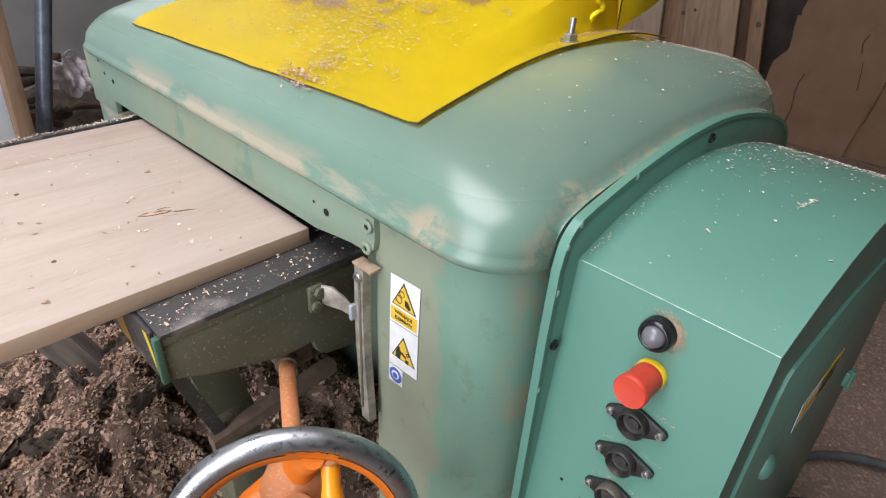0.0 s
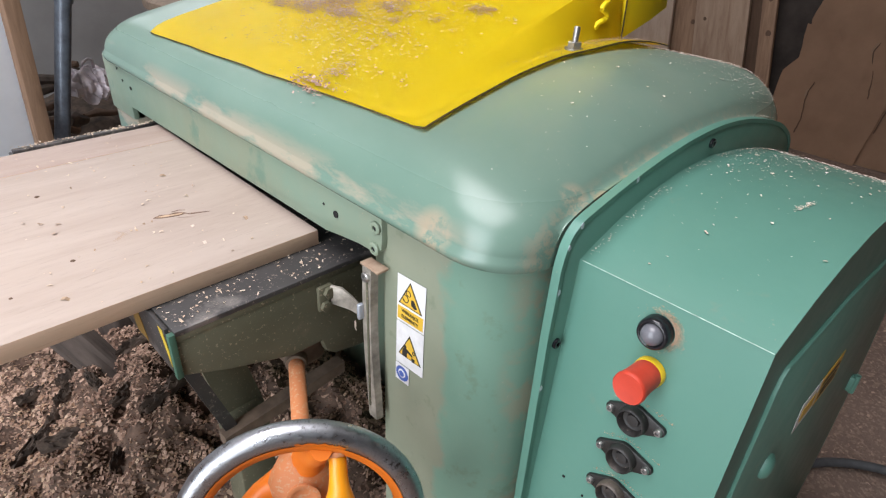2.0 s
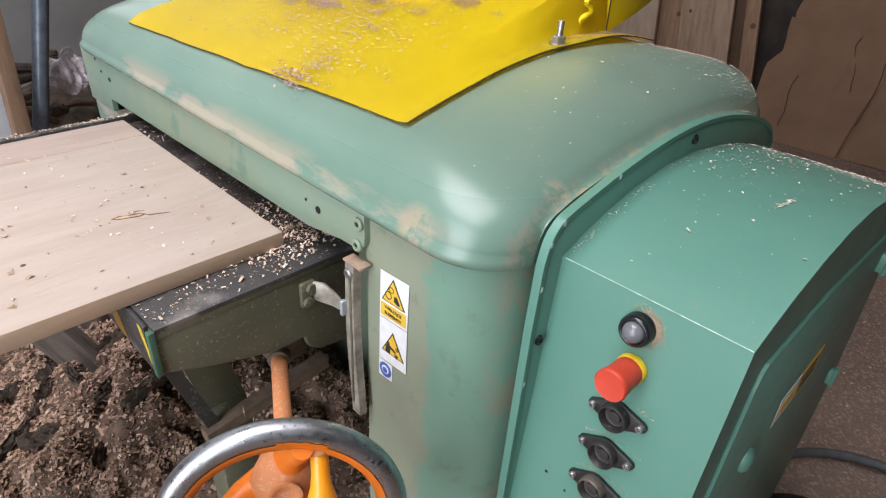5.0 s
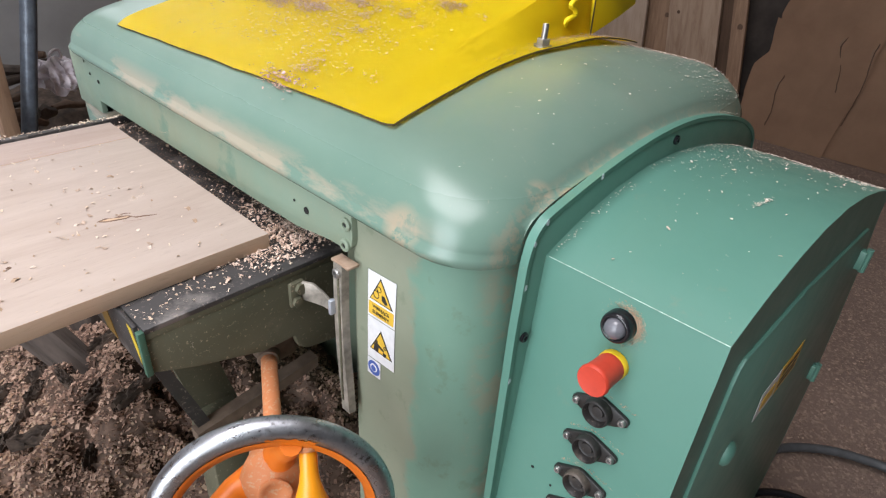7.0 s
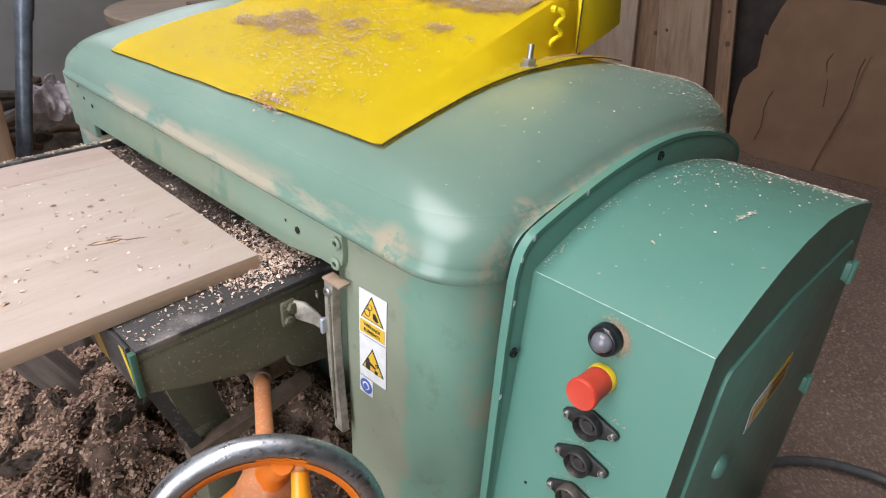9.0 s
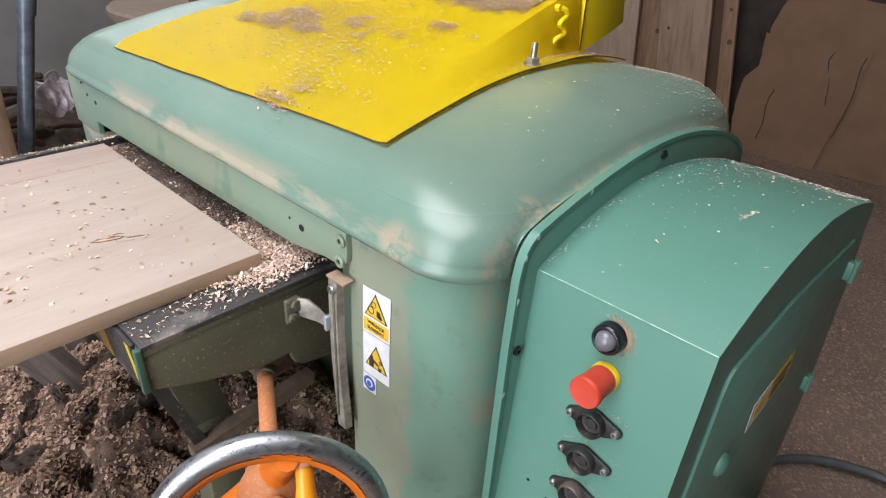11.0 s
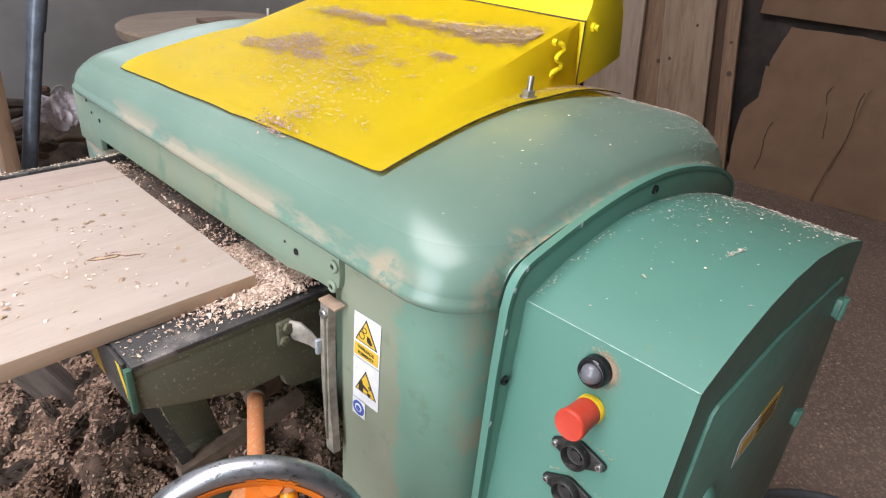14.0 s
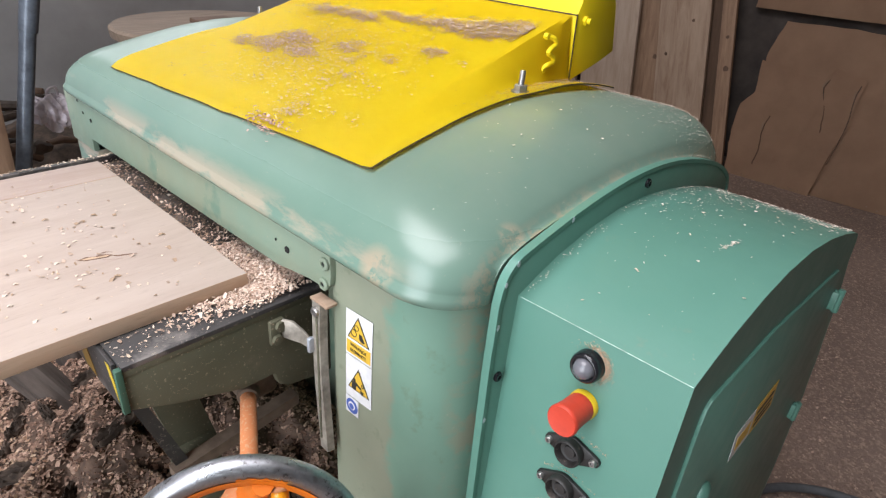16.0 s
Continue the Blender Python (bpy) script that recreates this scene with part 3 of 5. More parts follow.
    drive_box(root)
    table(root)
    chute(root)
    handwheel(root)
    stickers(root)
    return root


def flange_rim():
    """The flange's raised rim, a thin strip following its outline."""
    bm = bmesh.new()
    line = FLANGE
    rows = []
    for k, (x, z) in enumerate(line):
        x0, z0 = line[max(k - 1, 0)]
        x1, z1 = line[min(k + 1, len(line) - 1)]
        n = Vector((-(z1 - z0), 0, x1 - x0)).normalized()
        o = Vector((x, 0, z))
        rows.append((o, n))
    rings = []
    for o, n in rows:
        a, b = o + n * 0.003, o - n * 0.003
        rings.append([bm.verts.new(Vector((p.x, y, p.z))) for p, y in ((a, -0.0905), (a, -0.1012), (b, -0.1012), (b, -0.0905))])
    for a, b in zip(rings, rings[1:]):
        for i in range(4):
            bm.faces.new((a[i], a[(i + 1) % 4], b[(i + 1) % 4], b[i]))
    return bm


def box_side(x):
    """The drive box's side face: it leans out a little towards the back."""
    return -0.308 - 0.0183 * (x - 0.095)


def drive_box(root):
    outline = [(0.035, 0.06), (0.095, 0.984)] + BOX_TOP[1:]
    bm = prism([(x, box_side(x), z) for x, z in outline], (0, 0.02, 0))
    for v in bm.verts:
        if v.co.y > box_side(v.co.x) + 0.01:
            v.co.y = BOX_Y1
    body = part("drive_box", bm, M_BOX, root, "green sheet-metal drive box with a domed top")
    # hinged door, standing slightly proud of the side
    door = [(0.118, 0.10), (0.146, 0.905), (0.150, 0.926), (0.160, 0.934), (0.330, 0.944), (0.604, 0.926), (0.640, 0.905), (0.690, 0.80), (0.760, 0.60), (0.800, 0.40), (0.800, 0.10)]
    part("side_door", prism([(x, box_side(x) - 0.0042, z) for x, z in door], (0, 0.0046, 0), 0.0012), M_BOX, body, "green hinged side door")
    # folded edge between control panel and top: rubbed paint, its highlight painted in
    part("edge_wear", tube([(0.0945, -0.104, 0.9842), (0.0944, -0.20, 0.9845), (0.0945, -0.3075, 0.9842)], 0.00045, 6), M_EDGE, body)
    for x, z in ((0.635, 0.862), (0.715, 0.582)):
        bm = block(x - 0.007, x + 0.009, BOX_Y0 - 0.013, BOX_Y0 + 0.002, z - 0.016, z + 0.016, 0.002)
        lathe(((0.0, -0.02), (0.005, -0.02), (0.005, 0.02), (0.0, 0.02)), (x + 0.002, BOX_Y0 - 0.014, z), (0, 0, 1), 10, bm)
        part("door_hinge", bm, M_BOX, body)
    bm = lathe(((0.018, 0.0), (0.018, 0.004), (0.012, 0.009), (0.0, 0.011)), (0.255, box_side(0.255) - 0.004, 0.720), (0, -1, 0), 20)
    part("door_latch", bm, M_BOX, body, smooth=True)
    # side label: white half and orange half

    def on_label(u, v):
        """A place on the slanting label: u along it, v across."""
        a, b, c = Vector((0.328, 0, 0.774)), Vector((0.472, 0, 0.789)), Vector((0.340, 0, 0.715))
        p = a + (b - a) * u + (c - a) * v
        return p.x, p.z

    def band(name, u0, u1, v0, v1, mat, lift):
        pts = [on_label(u, v) for u, v in ((u0, v0), (u1, v0), (u1, v1), (u0, v1))]
        part(name, prism([(x, box_side(x) - 0.0046 - lift, z) for x, z in pts], (0, -0.0005, 0)), mat, body)

    band("side_label", 0.0, 0.45, 0.0, 1.0, M_LABEL, 0.0)
    band("side_label_band", 0.452, 1.0, 0.0, 1.0, M_LABEL_Y, 0.0)
    for v in (0.25, 0.5, 0.72):
        band("print_bar", 0.52, 0.93, v, v + 0.1, M_LABEL_K, 0.0007)
    band("print_bar", 0.08, 0.38, 0.3, 0.75, M_LABEL_Y, 0.0007)

    # pilot lamp
    out = Vector((-1, 0, 0.065)).normalized()
    o = Vector((0.0925, -0.2035, 0.950))
    lamp = part("pilot_lamp", lathe(((0.0176, 0.0), (0.0176, 0.010), (0.0162, 0.0140), (0.0144, 0.0150), (0.0125, 0.0140), (0.0118, 0.011), (0.0, 0.010)), o, out, 36), M_BLACK, root, "black pilot lamp bezel", smooth=True)
    part("lens", lathe(((0.0118, 0.010), (0.0116, 0.014), (0.0095, 0.019), (0.005, 0.0215), (0.0, 0.0222)), o, out, 32), M_LENS, lamp, "smoky domed lens", smooth=True)
    # emergency stop
    o = Vector((0.0890, -0.2085, 0.9010))
    stop = part("emergency_stop", lathe(((0.0158, 0.007), (0.0162, 0.010), (0.0164, 0.025), (0.0173, 0.036), (0.0182, 0.0408), (0.0180, 0.0435), (0.0166, 0.0454), (0.0146, 0.0450), (0.0, 0.0446)), o, out, 40), M_RED, root, "red mushroom emergency stop button", smooth=True)
    part("collar", lathe(((0.0170, 0.0), (0.0170, 0.006), (0.0162, 0.008), (0.0, 0.008)), o, out, 36), M_YPLASTIC, stop, "yellow collar", smooth=True)
    # push switches on oval plates
    for z in (0.837, 0.781, 0.7235, 0.666):
        push_switch(root, Vector((0.0950 - (0.984 - z) * 0.065, -0.2090, z)), out)
    for y, z, r in ((-0.144, 0.690, 0.0020), (-0.174, 0.682, 0.0016)):
        hole(0.0949 - (0.984 - z) * 0.065, y, z, (-1, 0, 0), r, root)


def push_switch(root, o, out):
    side = Vector((0, 1, -0.12)).normalized()
    up = out.cross(side).normalized()
    big, ear, gap = 0.0176, 0.0064, 0.0290
    phi = math.acos((big - ear) / gap)
    pts = []
    for cx, r, a0, a1 in ((gap, ear, -phi, phi), (0.0, big, phi, math.pi - phi), (-gap, ear, math.pi - phi, math.pi + phi), (0.0, big, math.pi + phi, 2 * math.pi - phi)):
        for i in range(10):
            a = a0 + (a1 - a0) * i / 9
            pts.append(o + side * (cx + r * math.cos(a)) + up * (r * math.sin(a)))
    plate = prism(pts, out * 0.005, 0.0008)
    sw = part("push_switch", plate, M_BOOT, root, "dusty black rubber push switch on an oval plate")
    part("boot", lathe(((0.0170, 0.005), (0.0166, 0.013), (0.0158, 0.0155), (0.0146, 0.0158), (0.0134, 0.0135), (0.0122, 0.0072), (0.0078, 0.0060), (0.0068, 0.0095), (0.0, 0.0104)), o, out, 30), M_BOOT_DUSTY, sw, smooth=True)
    for d in (-0.0288, 0.0288):
        p = o + side * d + out * 0.006
        screw(p.x, p.y, p.z, out, 0.0046, sw)


def table(root):
    top = part("table_top", block(-0.238, 0.40, 0.2105, 0.925, 0.860, 0.868, 0.0018), M_BLACK_STEEL, root, "worn dark steel table")
    part("table_far_rail", block(-0.243, 0.03, 0.872, 0.888, 0.868, 0.883, 0.002), M_BLACK_STEEL, root)
    outline = [(-0.238, 0.862), (-0.238, 0.801), (-0.178, 0.777), (-0.09, 0.750), (-0.040, 0.750), (-0.034, 0.727), (-0.020, 0.716), (0.03, 0.707), (0.06, 0.705), (0.06, 0.862)]
    part("table_side", prism([(x, 0.2125, z) for x, z in outline], (0, 0.014, 0), 0.0015), M_OLIVE, root, "olive painted table side caked with dust")
    part("table_lip", block(-0.238, 0.03, 0.2110, 0.2135, 0.852, 0.866, 0.0010), M_OLIVE, root)
    front = part("table_front", block(-0.244, -0.2385, 0.226, 0.92, 0.801, 0.866, 0.001), M_BLACK_STEEL, root, "dark table front with yellow hazard stripes")
    part("hazard_stripe", prism([(-0.2442, 0.2225, 0.812), (-0.2442, 0.2225, 0.838), (-0.2442, 0.2330, 0.862), (-0.2442, 0.2440, 0.862)], (-0.0006, 0, 0)), M_HAZARD_BRIGHT, front)
    for i in range(1, 9):
        y = 0.222 + 0.075 * i
        part("hazard_stripe", prism([(-0.2442, y, 0.806), (-0.2442, y + 0.035, 0.806), (-0.2442, y + 0.06, 0.862), (-0.2442, y + 0.025, 0.862)], (-0.0006, 0, 0)), M_HAZARD, front)
    part("front_corner", block(-0.2455, -0.2375, 0.2095, 0.2185, 0.800, 0.8655, 0.001), M_CORNER, root)
    # legs, struts and the cross beam beneath
    part("support_arm", prism([(-0.236, 0.262, 0.80), (-0.218, 0.262, 0.80), (-0.150, 0.262, 0.58), (-0.170, 0.262, 0.58)], (0, 0.012, 0)), M_BLACK_STEEL, root)
    part("support_plate", prism([(-0.205, 0.30, 0.80), (-0.145, 0.30, 0.80), (-0.095, 0.30, 0.575), (-0.150, 0.30, 0.545)], (0, 0.012, 0)), M_OLIVE, root)
    part("table_leg", block(-0.17, -0.11, 0.27, 0.33, 0.0, 0.62, 0.004), M_OLIVE, root)
    part("cross_beam", prism([(-0.19, 0.25, 0.605), (-0.19, 0.25, 0.625), (0.02, 0.25, 0.650), (0.02, 0.25, 0.630)], (0, 0.022, 0)), M_CAST, root)
    # catch: bent steel lever, bolt block and swing bar
    part("catch_block", block(-0.046, -0.022, 0.204, 0.2125, 0.806, 0.846, 0.003), M_OLIVE, root)
    part("catch_bolt", lathe(((0.0095, 0), (0.0095, 0.006), (0.0, 0.007)), (-0.030, 0.204, 0.836), (0, -1, 0), 6), M_OLIVE, root)
    part("catch_bolt", lathe(((0.0085, 0), (0.0085, 0.006), (0.0, 0.007)), (-0.037, 0.204, 0.816), (0, -1, 0), 6), M_OLIVE, root)
    strap = [(-0.026, 0.203, 0.847), (-0.016, 0.191, 0.845), (-0.011, 0.176, 0.836), (-0.012, 0.152, 0.831), (-0.012, 0.148, 0.824), (-0.012, 0.152, 0.816), (-0.012, 0.176, 0.815), (-0.018, 0.192, 0.816), (-0.026, 0.203, 0.817)]
    part("catch_lever", prism(strap, (-0.004, -0.002, 0), 0.0008), M_BAR, root, "flat tapered steel catch strap")
    part("catch_tip", block(-0.027, -0.018, 0.139, 0.1455, 0.822, 0.846, 0.002), M_ZINC, root, "bright bent tab")
    rows = []
    for i in range(14):
        t = i / 13
        z = 0.906 - 0.256 * t
        y = 0.131 + 0.004 * math.sin(4 * t) - 0.003 * t
        rows.append((y, z))
    bm = bmesh.new()
    prev = None
    for y, z in rows:
        ring = [bm.verts.new(p) for p in ((-0.008, y - 0.0105, z), (-0.019, y - 0.0085, z), (-0.019, y + 0.0085, z), (-0.008, y + 0.0105, z))]
        if prev:
            for i in range(4):
                bm.faces.new((prev[i], prev[(i + 1) % 4], ring[(i + 1) % 4], ring[i]))
        else:
            bm.faces.new(ring)
        prev = ring
    bm.faces.new(prev)
    bar = part("swing_bar", bm, M_BAR, root, "worn steel swing bar")
    part("bar_groove", block(-0.0202, -0.0188, 0.1285, 0.1325, 0.67, 0.885, 0.0004), M_OLIVE, bar)
    part("bar_cap", block(-0.018, 0.0, 0.110, 0.146, 0.9045, 0.9085, 0.001), M_PLANK, bar)
    screw(-0.0205, 0.131, 0.893, (-1, 0, 0), 0.007, bar)


def chute(root):
    """Yellow sheet over the hood with its ramp and the duct behind."""
    def edge_x(y):
        return 0.055 - 0.030 * (y - 0.109) / 0.739

    zb, xb = 1.222, 0.545

    def fold(x, y):
        """How far the sheet has left the hood: none at its side edges, all on the ramp."""
        u = min(1.0, max(0.0, (x - 0.06) / (xb - 0.06)))
        a, b = 0.114 + 0.050 * u, 0.188 - 0.014 * u
        d = (y - a) / (b - a) if y < 0.45 else (0.845 - 0.035 * u - y) / (0.055 - 0.04 * u)
        d = min(1.0, max(0.0, d))
        return d * d * (3 - 2 * d) if u < 0.4 else d

    ys = [0.109, 0.116, 0.125, 0.132, 0.14, 0.148, 0.155, 0.161, 0.165, 0.168, 0.171, 0.174, 0.178, 0.184, 0.19] + [0.21 + 0.04 * i for i in range(15)]
    ys += [0.785, 0.795, 0.803, 0.810, 0.818, 0.826, 0.834, 0.841, 0.848]
    rows = []
    for y in ys:
        row = []
        for i in range(41):
            x = edge_x(y) + (0.612 - edge_x(y)) * i / 40
            base = hood_z(x, y) + 0.004 + 0.0035 * max(0.0, 1 - (y - 0.109) / 0.02) + (0.006 * math.exp(-((x - 0.5) / 0.09) ** 2) if y < 0.14 else 0.0)
            e0 = edge_x(y)
            z0 = hood_z(e0, y) + 0.004
            plane = z0 + (zb - z0) * (x - e0) / (xb - e0)
            if x > xb:
                plane = base
            z = base + max(0.0, plane - base) * fold(x, y) + 0.0012 * noise.noise((x * 14, y * 14, 0))
            row.append(Vector((x + 0.003 * noise.noise((0, y * 30, 3)) * (i == 0), y, z)))
        rows.append(row)
    bm = grid_mesh(rows)
    bmesh.ops.solidify(bm, geom=list(bm.faces), thickness=0.0022)
    rp = part("cover_sheet", bm, M_YELLOW, root, "yellow sheet-metal cover rising to a chip chute", smooth=False)
    # dark tubes under the sheet's edges: chipped edge plus the gap's shade in colour
    part("raw_edge", tube([p + Vector((0, -0.0004, -0.0016)) for p in rows[0]], 0.0012, 6), M_DARK_EDGE, rp, "dark sheet edge, chipped paint with the shade of the gap beneath")
    part("raw_edge", tube([r[0] + Vector((-0.0004, 0, -0.0014)) for r in rows], 0.0010, 6), M_DARK_EDGE, rp, "dark sheet edge, chipped paint with the shade of the gap beneath")
    # duct: front face leans back and up, near side face flares down to the hood
    side = [(0.548, zb - 0.002), (0.552, 1.112), (0.640, 1.135), (0.690, 1.152), (0.672, 1.235), (0.655, 1.262), (0.655, 1.62), (0.60, 1.62), (0.560, 1.245)]
    duct = part("chute_duct", prism([(x, 0.166, z) for x, z in side], (0, 0.64, 0), 0.002), M_YELLOW, root, "yellow extraction duct")
    part("duct_seam", tube([(0.5465, 0.1648, zb + 0.003), (0.5495, 0.1642, 1.115)], 0.0013, 6), M_DARK_EDGE, duct, "dark open seam")
    part("duct_seam", tube([(0.5455, 0.166, zb + 0.0012), (0.5455, 0.45, zb + 0.0016), (0.5455, 0.80, zb + 0.0012)], 0.0014, 6), M_DARK_EDGE, duct, "dark open seam")
    part("duct_bolt", lathe(((0.008, 0), (0.008, 0.006), (0.005, 0.007), (0.005, 0.013), (0.0, 0.014)), (0.573, 0.1655, 1.213), (0, -1, 0), 6), M_YELLOW, duct)
    # hooked bracket on the ramp's side
    pts = spline([(0.463, 0.162, 1.196), (0.476, 0.156, 1.192), (0.482, 0.156, 1.183), (0.470, 0.156, 1.177), (0.464, 0.156, 1.170), (0.477, 0.156, 1.164), (0.480, 0.156, 1.155), (0.466, 0.158, 1.150), (0.463, 0.163, 1.143)], 6)
    part("hook_bracket", tube(pts, 0.0042, 8), M_YELLOW, rp, smooth=True)
    for z in (1.196, 1.143):
        part("hook_bolt", lathe(((0.0055, 0), (0.0055, 0.008), (0.0, 0.009)), (0.463, 0.166, z), (0, -1, 0), 6), M_YELLOW, rp)
    # studs with nut and washer
    for x, y in ((0.362, 0.128), (0.345, 0.835)):
        z = hood_z(x, y) + 0.006
        st = part("stud", lathe(((0.0046, 0.0), (0.0046, 0.029), (0.0036, 0.031), (0.0, 0.031)), (x, y, z), (0.05, 0, 1), 12), M_STEEL, root, "steel clamping stud")
        part("nut", lathe(((0.0105, 0.001), (0.0105, 0.009), (0.0095, 0.010), (0.0, 0.010)), (x, y, z), (0.05, 0, 1), 6), M_STEEL, st)
        part("washer", lathe(((0.0135, -0.002), (0.0135, 0.001), (0.0, 0.001)), (x, y, z), (0.05, 0, 1), 20), M_STEEL, st)


WHEEL = Vector((-0.237, -0.056, 0.799))
SHAFT = Vector((0.545, 0.838, -0.14)).normalized()
HUB = WHEEL + SHAFT * 0.062
WHEEL_AT, WHEEL_SIZE = Vector((-0.217, -0.009, 0.733)), 1.13
GRIP_SHIFT = -0.036
SMEAR = 103.0


def handwheel(root):
    m = axis_frame(WHEEL, SHAFT)
    bm = bmesh.new()
    big, seg, tw = 0.1050, 72, 16
    rings = []
    for i in range(seg):
        a = 2 * math.pi * i / seg
        ring = []
        for j in range(tw):
            b = 2 * math.pi * j / tw
            r = big + 0.0118 * math.cos(b)
            ring.append(bm.verts.new(m @ Vector((r * math.cos(a), r * math.sin(a), 0.0114 * math.sin(b)))))
        rings.append(ring)
    for i in range(seg):
        for j in range(tw):
            bm.faces.new((rings[i][j], rings[(i + 1) % seg][j], rings[(i + 1) % seg][(j + 1) % tw], rings[i][(j + 1) % tw]))
    wheel = part("handwheel", bm, M_CHROME, root, "chromed handwheel with orange spokes", smooth=True)
    part("inner_rim", lathe(((0.097, -0.009), (0.0890, -0.006), (0.087, 0.004), (0.0885, 0.018), (0.097, 0.012)), WHEEL, SHAFT, 72), M_ORANGE, wheel, "orange inner rim", smooth=True)
    part("hub", lathe(((0.0, -0.030), (0.016, -0.030), (0.020, -0.026), (0.031, -0.022), (0.036, -0.012), (0.034, 0.0), (0.028, 0.02), (0.024, 0.034), (0.0, 0.034)), HUB, SHAFT, 32), M_ORANGE_DUSTY, wheel, "dusty orange hub", smooth=True)
    part("hub_cap", lathe(((0.017, -0.0295), (0.017, -0.0325), (0.013, -0.0335), (0.011, -0.0315), (0.0, -0.0315)), HUB, SHAFT, 28), M_ORANGE_DUSTY, wheel, smooth=True)
    # orange paint smeared on the chrome by the grip
    bm = bmesh.new()
    prev = None
    top_angle = SMEAR
    for i in range(15):
        a = radians(top_angle - 13 + 26 * i / 14)
        wob = 0.35 * noise.noise((i * 0.7, 2.0, 0.0))
        ring = []
        for j in range(6):
            b = radians(108 + 17 * j) + wob
            r = 0.1050 + 0.0122 * math.cos(b)
            ring.append(bm.verts.new(m @ Vector((r * math.cos(a), r * math.sin(a), 0.0118 * math.sin(b) * -1))))
        if prev:
            for j in range(5):
                bm.faces.new((prev[j], prev[j + 1], ring[j + 1], ring[j]))
        prev = ring
    part("paint_smear", bm, M_ORANGE, wheel, smooth=True)
    side = Vector((0, 0, 1)).cross(SHAFT).normalized()
    up = Vector((0, 0, 1))
    for a in (76, 196, 316):
        d = -side * math.cos(radians(a)) + up * math.sin(radians(a))
        part("spoke", tube([HUB + d * 0.012, HUB + d * 0.045 - SHAFT * 0.012, WHEEL + d * 0.074 + SHAFT * 0.020, WHEEL + d * 0.092 + SHAFT * 0.006], 0.01, 10, radii=(0.022, 0.0155, 0.0115, 0.010)), M_ORANGE, wheel, smooth=True)
    # turning grip fixed at the rim
    base = WHEEL + up * 0.078 + side * GRIP_SHIFT + SHAFT * 0.014
    toward = (-SHAFT * 0.62 - up * 0.78).normalized()
    part("grip", lathe(((0.0, -0.006), (0.0070, -0.004), (0.0082, 0.002), (0.0085, 0.022), (0.0098, 0.032), (0.0145, 0.046), (0.0165, 0.062), (0.0150, 0.082), (0.011, 0.092), (0.0, 0.095)), base, toward, 24), M_HANDLE, wheel, "amber turning grip", smooth=True)
    part("grip_collar", lathe(((0.0098, -0.004), (0.0118, -0.002), (0.0118, 0.003), (0.0098, 0.005)), base, toward, 20), M_ORANGE_DUSTY, wheel, smooth=True)
    put = Matrix.Translation(WHEEL_AT) @ Matrix.Scale(WHEEL_SIZE, 4) @ Matrix.Translation(-WHEEL)
    for ob in [wheel] + list(wheel.children):
        ob.data.transform(put)
    end = Vector((-0.074, 0.235, 0.714))
    hub = put @ HUB
    part("handwheel_shaft", tube([hub, hub * 0.5 + end * 0.5, end], 0.0116, 20), M_ORANGE_DUSTY, root, "orange painted shaft", smooth=True)
    part("shaft_collar", lathe(((0.0, -0.008), (0.015, -0.008), (0.0165, -0.004), (0.0165, 0.010), (0.0, 0.012)), end, SHAFT, 24), M_CAST, root, smooth=True)
    part("gear_housing", block(-0.080, -0.020, 0.236, 0.30, 0.690, 0.765, 0.012, 3), M_CAST, root)


def text_mesh(name, body, size, m, material, parent):
    cu = bpy.data.curves.new(name, "FONT")
    cu.body, cu.size, cu.align_x, cu.align_y, cu.extrude, cu.offset = body, size, "CENTER", "CENTER", 0.0002, size * 0.008
    tmp = new(name, cu)
    dg = bpy.context.evaluated_depsgraph_get()
    me = bpy.data.meshes.new_from_object(tmp.evaluated_get(dg))
    bpy.data.objects.remove(tmp)
    me.materials.clear()
    me.materials.append(material)
    ob = new(name, me)
    ob.parent = parent
    ob.matrix_local = m
    return ob


